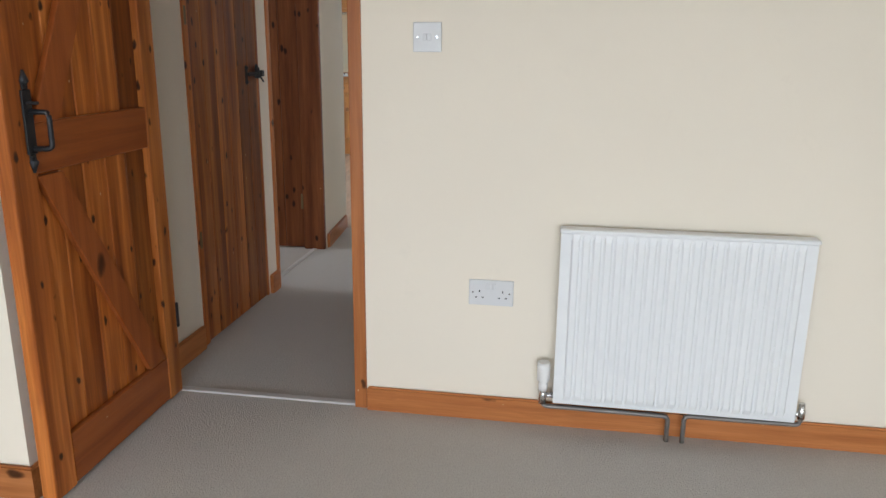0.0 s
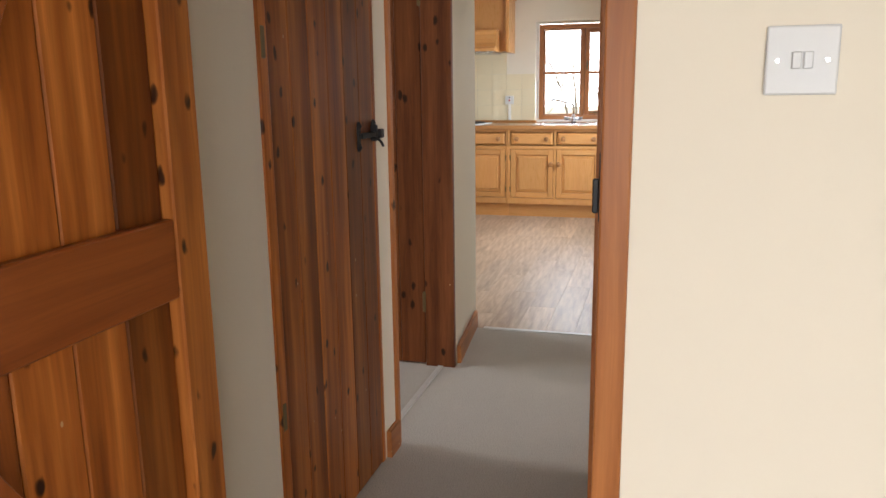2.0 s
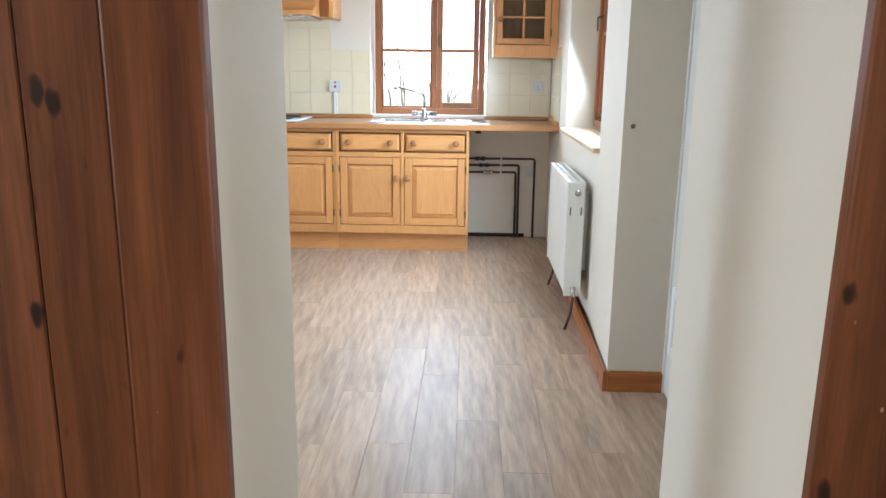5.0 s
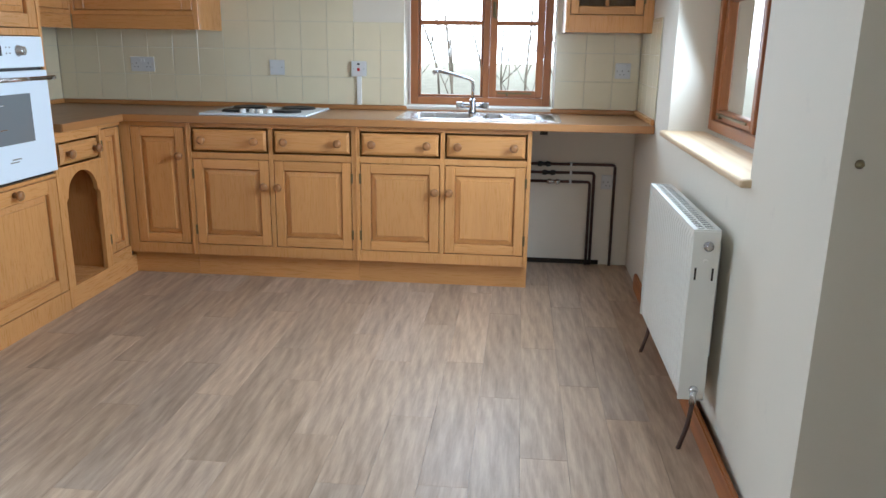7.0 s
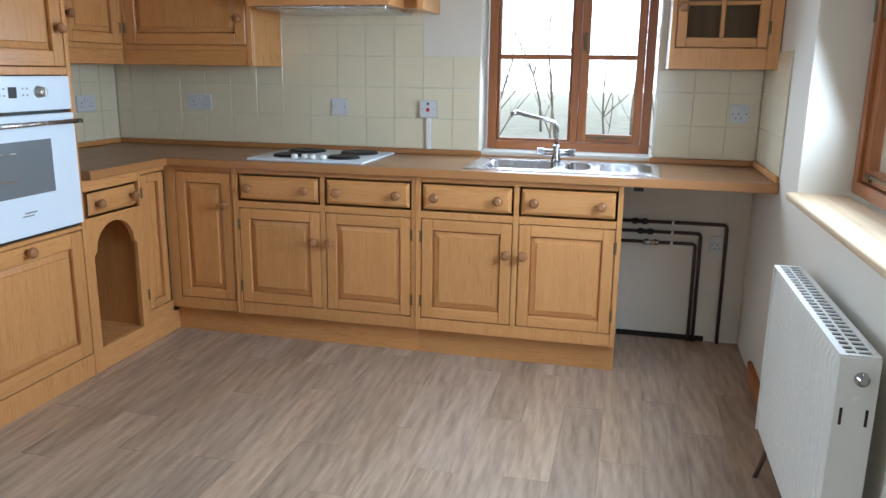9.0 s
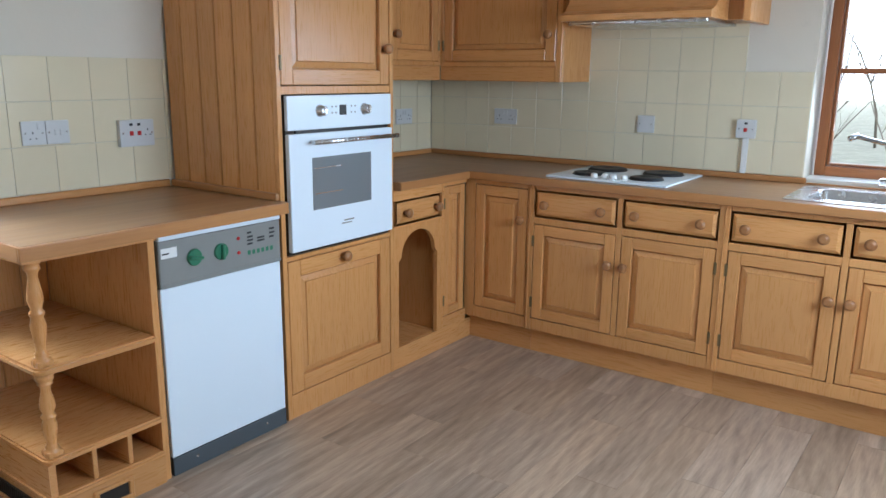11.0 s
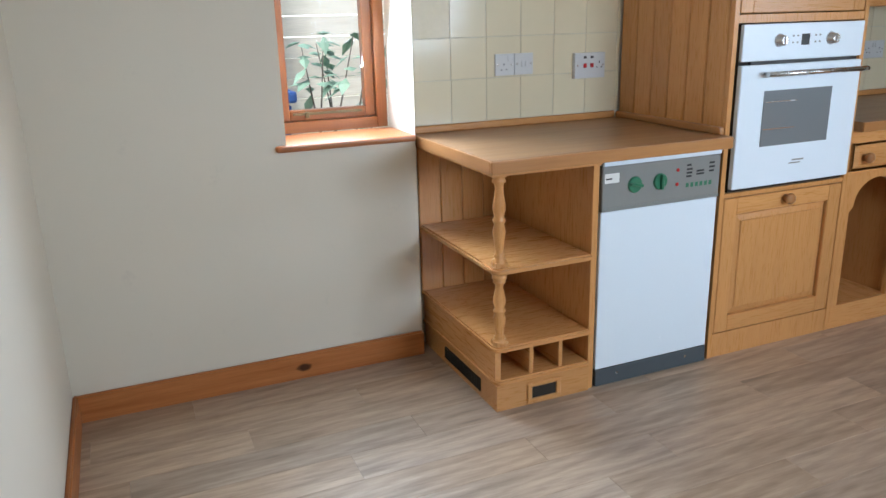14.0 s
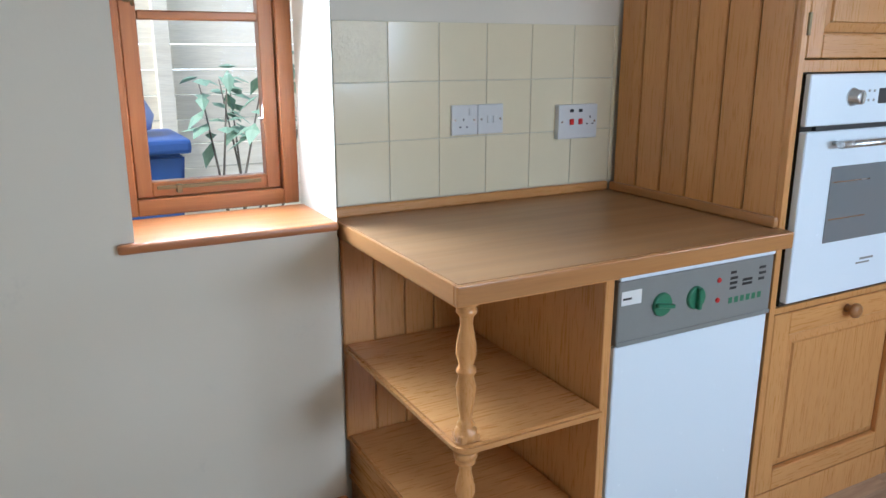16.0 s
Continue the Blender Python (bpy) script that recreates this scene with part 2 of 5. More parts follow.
OAK = ((0.68, 0.35, 0.122), (0.60, 0.288, 0.095), (0.48, 0.206, 0.063))
PINE = ((0.58, 0.205, 0.045), (0.33, 0.094, 0.017), (0.16, 0.036, 0.006))
RUST = ((0.42, 0.125, 0.03), (0.32, 0.085, 0.019), (0.20, 0.046, 0.010))
# deep brown pine; shade on the south-facing linings is put into this colour
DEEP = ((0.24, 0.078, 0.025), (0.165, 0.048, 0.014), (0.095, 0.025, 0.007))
SKIRT = ((0.50, 0.20, 0.068), (0.40, 0.145, 0.043), (0.27, 0.085, 0.022))
TOP = ((0.38, 0.21, 0.095), (0.31, 0.16, 0.068), (0.22, 0.105, 0.04))
FRAME = ((0.50, 0.19, 0.06), (0.39, 0.135, 0.038), (0.26, 0.078, 0.02))
oak_v = wood("honey_oak_upright", *OAK, "z", 0.27, contrast=0.24, vary=0.08)
oak_h = wood("honey_oak_across", *OAK, "x", 0.27, contrast=0.24, vary=0.08)
oak_d = wood("honey_oak_deep", *OAK, "y", 0.27, contrast=0.24, vary=0.08)
EDGE = ((0.50, 0.245, 0.085), (0.43, 0.195, 0.064), (0.33, 0.135, 0.042))
edge_x = wood("worktop_edge_across", *EDGE, "x", 0.3, contrast=0.4, vary=0.05)
edge_y = wood("worktop_edge_deep", *EDGE, "y", 0.3, contrast=0.4, vary=0.05)
top_x = wood("worktop_wood_across", *TOP, "x", 0.32, contrast=0.6, vary=0.04, ring=18)
top_y = wood("worktop_wood_deep", *TOP, "y", 0.32, contrast=0.6, vary=0.04, ring=18)
pine_v = wood("stained_pine_upright", *PINE, "z", 0.36, knots=19.0, vary=0.34, contrast=1.15, ring=15)
deep_v = wood("dark_shaded_pine_upright", *DEEP, "z", 0.36, knots=15.0, vary=0.12)
deep_h = wood("dark_shaded_pine_across", *DEEP, "x", 0.36, knots=5.0, vary=0.12, contrast=0.7)
rust_v = wood("rusty_pine_slanting", *RUST, "z", 0.36, knots=7.0, vary=0.08, contrast=0.6)
rust_h = wood("rusty_pine_across", *RUST, "x", 0.36, knots=4.0, vary=0.08, contrast=0.6)
pine_h = wood("stained_pine_across", *PINE, "x", 0.36, knots=7.0, vary=0.12, contrast=0.7)
pine_y = wood("stained_pine_deep", *PINE, "y", 0.36, knots=7.0, vary=0.12)
jamb_v = wood("jamb_pine_upright", *FRAME, "z", 0.38, knots=13.0, vary=0.08, contrast=0.7)
skirt_x = wood("skirting_pine_across", *SKIRT, "x", 0.38, knots=10.0, vary=0.1, contrast=0.7)
skirt_y = wood("skirting_pine_deep", *SKIRT, "y", 0.38, knots=10.0, vary=0.1, contrast=0.7)
SASH = ((0.47, 0.185, 0.062), (0.37, 0.132, 0.04), (0.25, 0.078, 0.021))
win_v = wood("window_frame_upright", *SASH, "z", 0.33, contrast=0.6)
win_x = wood("window_frame_across", *SASH, "x", 0.33, contrast=0.6)
win_y = wood("window_frame_deep", *SASH, "y", 0.33, contrast=0.6)
cream = plaster("cream_wall_paint", (0.83, 0.755, 0.625), wear=0.12)
kitchen_paint = plaster("off_white_wall_paint", (0.75, 0.69, 0.58), (0.5, 0.46, 0.4), wear=0.3)
ceiling_paint = plaster("white_ceiling_paint", (0.77, 0.75, 0.70), wear=0.05)
grout = plain("pale_grout", (0.66, 0.62, 0.5), 0.8)
white_gloss = plain("white_enamel", (0.78, 0.85, 0.91), 0.27, grime=0.004, scale=60, gloss_step=0.01)
white_plastic = plain("white_plastic", (0.82, 0.81, 0.78), 0.35, grime=0.03)
plate_plastic = plain("dulled_plate_plastic", (0.66, 0.66, 0.65), 0.35, grime=0.04)
old_white = plain("aged_white_paint", (0.76, 0.73, 0.66), 0.45, grime=0.08, scale=8)
black_iron = plain("black_iron", (0.02, 0.02, 0.022), 0.5, 0.3, relief=0.3)
brass_old = plain("tarnished_brass", (0.22, 0.17, 0.09), 0.4, 0.9)
strip_metal = plain("worn_aluminium_strip", (0.72, 0.71, 0.69), 0.5, 0.35, grime=0.12)
steel = plain("stainless_steel", (0.62, 0.62, 0.62), 0.26, 1.0, grime=0.04)
chrome = plain("chrome", (0.45, 0.45, 0.46), 0.12, 1.0, grime=0.02)
copper_old = plain("tarnished_copper_pipe", (0.10, 0.06, 0.05), 0.5, 0.5)
grey_panel = plain("grey_fascia", (0.25, 0.25, 0.235), 0.4)
dark_plinth = plain("slate_grey_plinth", (0.075, 0.09, 0.10), 0.5)
green_plastic = plain("green_plastic", (0.04, 0.19, 0.10), 0.35)
red_plastic = plain("red_plastic", (0.5, 0.02, 0.02), 0.35)
black_plastic = plain("black_plastic", (0.02, 0.02, 0.02), 0.4)
dark_glass = plain("smoked_oven_glass", (0.19, 0.205, 0.21), 0.08, grime=0.02)
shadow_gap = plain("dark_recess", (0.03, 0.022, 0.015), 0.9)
glass = clear_glass()
carpet_mat = carpet()

# ---- large structure ----
ROOM_N, HALL_W, HALL_E, SILL_Y = 3.745, -1.085, -0.288, 6.378
KS, KN, KW, KE = 6.463, 10.57, -3.61, -0.135
CEIL = 2.19


def structure(name, bm, mat, label, category):
    return tagged(part(name, bm, mat), label, category, kind="structure")


structure("carpet_floor", boxes((-2.3, 3.1, -1.7, SILL_Y, -0.12, 0.0)), carpet_mat, "beige loop pile carpet in the hall and living room", "floor")
structure("side_room_floor", boxes((-3.9, -2.3, 3.9, 6.35, -0.12, 0.0), (-0.1, 3.0, SILL_Y, SILL_Y + 0.05, -0.12, 0.0)), carpet_mat, "beige carpet of the side rooms", "floor")
structure("ceiling", boxes((-3.9, 3.2, -1.8, 10.9, CEIL, CEIL + 0.12)), ceiling_paint, "white painted plaster ceiling", "ceiling")

# living room
structure("wall_living_north", boxes((-0.270, 3.1, ROOM_N, ROOM_N + 0.12, 0, CEIL), (-0.99, -0.270, ROOM_N, ROOM_N + 0.12, 2.02, CEIL)), cream, "cream painted plaster wall with a radiator", "wall")
structure("wall_living_closet", boxes((-2.3, -1.043, 3.045, ROOM_N + 0.02, 0, CEIL), (-2.3, HALL_W - 0.13, ROOM_N + 0.02, ROOM_N + 0.12, 0, CEIL)), cream, "cream painted wall beside the open door", "wall")
structure("wall_living_west", boxes((-2.42, -2.3, -1.7, 3.9, 0, CEIL)), cream, "cream painted side wall", "wall")
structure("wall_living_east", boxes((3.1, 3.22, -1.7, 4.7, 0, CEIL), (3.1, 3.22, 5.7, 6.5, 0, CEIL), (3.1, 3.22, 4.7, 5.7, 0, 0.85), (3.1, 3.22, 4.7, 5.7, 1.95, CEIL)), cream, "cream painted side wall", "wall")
structure("wall_living_south", boxes((-2.3, -1.6, -1.82, -1.7, 0, CEIL), (2.6, 3.1, -1.82, -1.7, 0, CEIL), (-1.6, 2.6, -1.82, -1.7, 0, 0.35), (-1.6, 2.6, -1.82, -1.7, 1.75, CEIL)), cream, "cream painted wall with a wide window opening", "wall")


def skewed(bm):
    """The old west wall steps in south of the worktop."""
    for v in bm.verts:
        v.co.x += 0.092 * min(1.0, max(0.0, (7.775 - v.co.y) / 0.033))
    return bm


def skewed_east(bm):
    """The thick east wall bellies out towards the back door."""
    for v in bm.verts:
        if v.co.y < 8.3 and v.co.x < 0.02:
            v.co.x -= (8.3 - v.co.y) * 0.05
    return bm


def skewed_hall(bm):
    """The hall wall runs out of square past the last door."""
    for v in bm.verts:
        if v.co.y > 5.83:
            v.co.x -= (v.co.y - 5.83) * 0.095
    return bm


# hall
structure("wall_hall_west", skewed_hall(boxes(
    (HALL_W - 0.13, HALL_W, ROOM_N + 0.022, 4.165, 0, CEIL), (HALL_W - 0.13, HALL_W, 4.165, 4.868, 2.0, CEIL),
    (HALL_W - 0.13, HALL_W, 4.868, 4.995, 0, CEIL), (HALL_W - 0.13, HALL_W, 4.995, 5.80, 2.02, CEIL),
    (HALL_W - 0.13, HALL_W, 5.80, KS, 0, CEIL))), cream, "cream painted hall wall with two plank doors", "wall")
structure("wall_hall_east", boxes(
    (HALL_E, HALL_E + 0.13, ROOM_N + 0.12, 4.95, 0, CEIL), (HALL_E, HALL_E + 0.13, 4.95, 5.70, 2.02, CEIL),
    (HALL_E, HALL_E + 0.13, 5.70, 6.36, 0, CEIL)), cream, "cream painted hall wall with a light switch", "wall")
structure("wall_cupboard_back", boxes((-1.9, -1.8, 3.9, 4.95, 0, CEIL), (-1.8, -1.215, 4.9, 4.96, 0, CEIL)), cream, "plain wall closing the cupboard", "wall")
# the window opening here is added for the west room's fill light
structure("wall_side_room_west", boxes((-3.9, -3.8, 3.9, 4.5, 0, CEIL), (-3.9, -3.8, 5.5, 6.4, 0, CEIL), (-3.9, -3.8, 4.5, 5.5, 0, 0.85), (-3.9, -3.8, 4.5, 5.5, 1.95, CEIL), (-3.9, -2.3, 3.79, 3.9, 0, CEIL)), cream, "cream wall of the side room with an added, unseen window opening", "wall")
structure("wall_side_room_north", boxes((-0.145, 3.1, 6.36, 6.46, 0, CEIL)), cream, "cream wall of the side room", "wall")

# kitchen
structure("wall_kitchen_north", boxes(
    (-3.9, -1.485, KN, KN + 0.30, 0, CEIL), (-0.615, 0.2, KN, KN + 0.30, 0, CEIL),
    (-1.485, -0.615, KN, KN + 0.30, 0, 0.905), (-1.485, -0.615, KN, KN + 0.30, 1.905, CEIL)), kitchen_paint, "off-white painted kitchen wall with a window", "wall")


structure("wall_kitchen_west", skewed(boxes(
    (KW - 0.30, KW, KS - 0.14, 7.245, 0, CEIL), (KW - 0.30, KW, 7.742, 7.775, 0, CEIL), (KW - 0.30, KW, 7.775, KN, 0, CEIL),
    (KW - 0.30, KW, 7.245, 7.742, 0, 0.885), (KW - 0.30, KW, 7.245, 7.742, 1.95, CEIL))), kitchen_paint, "off-white painted kitchen wall with a small window", "wall")
structure("wall_kitchen_east", skewed_east(boxes(
    (KE, KE + 0.32, 7.655, 8.33, 0, CEIL), (KE, KE + 0.32, 9.62, KN, 0, CEIL),
    (KE, KE + 0.32, 8.33, 9.62, 0, 0.885), (KE, KE + 0.32, 8.33, 9.62, 1.95, CEIL),
    (0.10, KE + 0.32, 6.46, 7.655, 2.0, CEIL), (0.10, KE + 0.32, 6.46, 6.66, 0, 2.0))), kitchen_paint, "white painted thick kitchen wall with a window", "wall")
structure("wall_kitchen_south", boxes((KW, HALL_W - 0.13, KS - 0.14, KS - 0.04, 0, CEIL)), kitchen_paint, "off-white painted kitchen wall beside the hall", "wall")


def skirting(name, spans, mat, label):
    bm = bmesh.new()
    for s in spans:
        box(bm, *s)
    top = max(s[5] for s in spans)
    edges = [e for e in bm.edges if all(abs(v.co.z - top) < 1e-6 for v in e.verts)]
    bmesh.ops.bevel(bm, geom=edges, offset=0.006, segments=2, affect="EDGES")
    if name.endswith("kitchen_west"):
        skewed(bm)
    elif name.endswith("kitchen_east"):
        skewed_east(bm)
    elif name.endswith("hall_c"):
        skewed_hall(bm)
    return tagged(part(name, bm, mat), label, "skirting board", kind="structure")


skirting("baseboard_living_north", [(-0.266, 3.1, ROOM_N - 0.018, ROOM_N, 0, 0.085)], skirt_x, "knotty orange pine skirting board below the radiator")
skirting("baseboard_closet", [(-2.3, -1.025, 3.027, 3.045, 0, 0.10)], skirt_x, "knotty orange pine skirting board")
skirting("baseboard_closet_return", [(-1.043, -1.025, 3.046, 3.74, 0, 0.10)], skirt_y, "knotty orange pine skirting board behind the door")
skirting("baseboard_hall_a", [(HALL_W, HALL_W + 0.018, 3.768, 4.145, 0, 0.10)], skirt_y, "pine skirting board in the hall")
skirting("baseboard_hall_b", [(HALL_W, HALL_W + 0.018, 4.89, 4.985, 0, 0.10)], skirt_y, "short pine skirting board between two doors")
skirting("baseboard_hall_c", [(HALL_W, HALL_W + 0.018, 5.835, 6.405, 0, 0.09)], skirt_y, "pine skirting board in the hall")
skirting("baseboard_hall_d", [(HALL_E - 0.018, HALL_E, 5.73, 6.36, 0, 0.09)], skirt_y, "pine skirting board in the hall")
skirting("baseboard_hall_e", [(HALL_E - 0.018, HALL_E, 3.93, 4.93, 0, 0.09)], skirt_y, "pine skirting board in the hall")
skirting("baseboard_kitchen_west", [(KW, KW + 0.022, KS - 0.04, 7.741, 0, 0.10)], skirt_y, "scuffed pine skirting board with dark knots")
skirting("baseboard_kitchen_south", [(KW + 0.022, HALL_W - 0.13, KS - 0.04, KS - 0.022, 0, 0.10)], skirt_x, "scuffed pine skirting board")
skirting("baseboard_kitchen_east", [(KE - 0.018, KE, 7.640, KN - 0.45, 0, 0.085)], skirt_y, "worn pine skirting board below the radiator")
skirting("baseboard_recess", [(KE - 0.03, 0.05, 7.637, 7.655, 0, 0.085)], skirt_x, "pine skirting board in the door recess")

# kitchen floor: planks of wood-look vinyl on a screed
structure("kitchen_subfloor", boxes((KW, 0.2, SILL_Y, KN, -0.12, -0.012)), plain("dark_screed", (0.08, 0.065, 0.05), 0.9), "dark screed below the kitchen floor", "floor")


def strip(name, spans, label):
    return tagged(part(name, boxes(*spans, bevel=0.002), strip_metal), label, "threshold strip", kind="structure")


strip("threshold_kitchen", [(HALL_W, HALL_E, SILL_Y - 0.014, SILL_Y + 0.014, -0.002, 0.006)], "thin bright metal threshold strip")
strip("threshold_living", [(-0.985, -0.315, ROOM_N + 0.005, ROOM_N + 0.035, -0.002, 0.007)], "worn metal carpet threshold strip")
strip("threshold_side_room", [(HALL_W - 0.075, HALL_W - 0.05, 4.998, 5.79, -0.002, 0.006)], "thin metal threshold strip")

# ---- joinery parts shared by cabinets and doors ----
knob_source = []


def knob(parent, x, z, y=0.0, name="knob"):
    """A turned wooden knob standing out of a front."""
    if not knob_source:
        ob = part(name, lathe([(0.013, 0.0), (0.0095, -0.010), (0.012, -0.016), (0.020, -0.022), (0.0225, -0.029), (0.020, -0.037), (0.010, -0.042)], 16, "Y"), oak_dark, parent)
        ob.matrix_basis = pose(x, y, z)
        knob_source.append(ob)
        return ob
    return share(name, knob_source[0], parent, pose(x, y, z))


oak_dark = wood("turned_oak", (0.42, 0.20, 0.075), (0.35, 0.155, 0.055), (0.25, 0.10, 0.035), "y", 0.28, contrast=0.6, vary=0.08)
# carcass oak darkened, the shade inside the cabinets put into its colour
back_dark = wood("oak_inside_shaded", (0.42, 0.26, 0.12), (0.34, 0.2, 0.085), (0.25, 0.14, 0.055), "z", 0.5, contrast=0.6)


def raised_panel(w, h, slope=0.030, low=0.014, high=0.002, at=0.0, groove=0.006):
    """A fielded panel: a flat field with bevelled margins."""
    bm = bmesh.new()
    rings = []
    for inset, y in ((0, low + groove), (0.005, low + groove), (0.008, low), (slope, high + (0.006 if groove else 0.002)), (slope + 0.003, high)):
        rings.append([bm.verts.new((px + at, y, pz + at)) for px, pz in ((inset, inset), (w - inset, inset), (w - inset, h - inset), (inset, h - inset))])
    for a, b in zip(rings, rings[1:]):
        for i in range(4):
            bm.faces.new((a[i], a[(i + 1) % 4], b[(i + 1) % 4], b[i]))
    bm.faces.new(rings[-1])
    return bm


def panel_door(parent, x, z, w, h, knob_at=None, hinges="", stile=0.055, name="door", glazed=False):
    """An inset frame-and-panel door whose front lies in the plane y = 0."""
    g = 0.004
    if glazed:
        door = part(name, boxes((g, stile, -0.001, 0.019, g, h - g), bevel=0.003), oak_v, parent)
    else:
        door = part(name, raised_panel(w - 2 * stile + 0.004, h - 2 * stile + 0.004, at=stile - 0.002), oak_v, parent)
        part("stile", boxes((g, stile, -0.001, 0.019, g, h - g), bevel=0.003), oak_v, door)
    door.matrix_basis = pose(x, 0, z)
    part("stile", boxes((w - stile, w - g, -0.001, 0.019, g, h - g), bevel=0.003), oak_v, door)
    part("rail", boxes((stile, w - stile, -0.0008, 0.019, g, stile), bevel=0.003), oak_h, door)
    part("rail", boxes((stile, w - stile, -0.0008, 0.019, h - stile, h - g), bevel=0.003), oak_h, door)
    if glazed:
        rows, cols = glazed
        iw, ih = w - 2 * stile, h - 2 * stile
        for c in range(1, cols):
            part("glazing_bar", boxes((stile + iw * c / cols - 0.009, stile + iw * c / cols + 0.009, 0.001, 0.017, stile, h - stile), bevel=0.003), oak_v, door)
        for r in range(1, rows):
            for c in range(cols):
                part("glazing_bar", boxes((stile + iw * c / cols + (0.009 if c else 0), stile + iw * (c + 1) / cols - (0.009 if c < cols - 1 else 0), 0.001, 0.017, stile + ih * r / rows - 0.008, stile + ih * r / rows + 0.008), bevel=0.003), oak_h, door)
        for r in range(rows):
            for c in range(cols):
                pane = part("pane", boxes((stile + iw * c / cols + 0.004, stile + iw * (c + 1) / cols - 0.004, 0.010, 0.013, stile + ih * r / rows + 0.004, stile + ih * (r + 1) / rows - 0.004)), glass, door, "small clear glass pane")
                pane.visible_shadow = False
    if knob_at:
        knob(door, knob_at[0], knob_at[1])
    if hinges:
        hx = 0.0 if hinges == "left" else w
        for hz in (0.085, h - 0.085):
            part("hinge", boxes((hx - 0.006, hx + 0.006, -0.006, 0.002, hz - 0.027, hz + 0.027), bevel=0.002), brass_old, door, "small dark brass butt hinge")
    return door


def drawer(parent, x, z, w, h, knobs=2):
    bm = bmesh.new()
    box(bm, 0.002, w - 0.002, 0.004, 0.4, 0.002, h - 0.002)
    d = part("drawer", bm, oak_h, parent)
    d.matrix_basis = pose(x, 0, z)
    f = part("drawer_front", raised_panel(w - 0.004, h - 0.004, 0.020, 0.004, -0.007, groove=0.0), oak_h, d)
    f.matrix_basis = pose(0.002, 0, 0.002)
    for k in ((0.16, 0.84) if knobs == 2 else (0.5,)):
        knob(d, w * k, h * 0.5, -0.006)
    return d


# ---- kitchen: units under the worktop ----
BASE_TOP, BASE_LOW = 0.858, 0.13


def base_cabinet(x0, x1, label, end_panel=False):
    w = x1 - x0
    c = thing("base_cabinet", pose(x0, 9.99, 0), label, "kitchen cabinet", "kitchen base cabinets")
    part("carcass", boxes((0.0, 0.018, 0.02, 0.56, BASE_LOW, BASE_TOP), (w - 0.018, w, 0.02, 0.56, BASE_LOW, BASE_TOP), (0.018, w - 0.018, 0.02, 0.56, BASE_LOW, BASE_LOW + 0.018), (0.018, w - 0.018, 0.545, 0.56, BASE_LOW + 0.018, BASE_TOP), (0.018, w - 0.018, 0.03, 0.54, 0.675, 0.69)), oak_v, c)
    part("face_frame", boxes((0, 0.022, -0.004, 0.02, BASE_LOW, BASE_TOP), (w - 0.022, w, -0.004, 0.02, BASE_LOW, BASE_TOP), (0.022, w - 0.022, 0, 0.02, 0.833, BASE_TOP), (0.022, w - 0.022, 0, 0.02, BASE_LOW, 0.188), (w / 2 - 0.012, w / 2 + 0.012, 0, 0.02, 0.188, 0.833), (0.022, w / 2 - 0.012, 0, 0.02, 0.667, 0.700), (w / 2 + 0.012, w - 0.022, 0, 0.02, 0.667, 0.700), bevel=0.0015), oak_v, c)
    part("bead", boxes((0.0, 0.007, -0.010, -0.004, BASE_LOW, BASE_TOP), bevel=0.002), oak_v, c)
    dw = w / 2 - 0.034
    for i, x in enumerate((0.022, w / 2 + 0.012)):
        drawer(c, x, 0.700, dw, 0.133)
        panel_door(c, x, 0.188, dw, 0.479, ((dw - 0.026, 0.336) if i == 0 else (0.026, 0.336)), "left" if i == 0 else "right")
    part("plinth", boxes((0, w, 0.05, 0.068, 0, BASE_LOW), bevel=0.002), oak_h, c)
    return c


base_cabinet(-2.575, -1.657, "honey oak base cabinet with drawers below the hob")
base_cabinet(-1.657, -0.738, "honey oak base cabinet with drawers below the sink")

# corner unit, one full-height door on the north run
cu = thing("corner_cabinet", pose(-2.905, 9.99, 0), "honey oak corner cabinet with one tall door", "kitchen cabinet", "kitchen base cabinets")
part("face_frame", boxes((-0.05, 0.012, 0, 0.02, BASE_LOW, BASE_TOP), (0.318, 0.33, -0.003, 0.02, BASE_LOW, BASE_TOP), (0.012, 0.318, 0, 0.02, 0.833, BASE_TOP), (0.012, 0.318, 0, 0.02, BASE_LOW, 0.188), bevel=0.0015), oak_v, cu)
panel_door(cu, 0.012, 0.188, 0.306, 0.645, (0.275, 0.49), "")
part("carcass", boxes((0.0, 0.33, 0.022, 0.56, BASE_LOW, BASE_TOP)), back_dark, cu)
part("plinth", boxes((-0.06, 0.33, 0.05, 0.068, 0, BASE_LOW), bevel=0.002), oak_h, cu)

# west run, seen from the east: local x runs along the wall, local y into it
WF = -2.945


def west(y):
    return pose(WF, y, 0, 0, 0, 90)


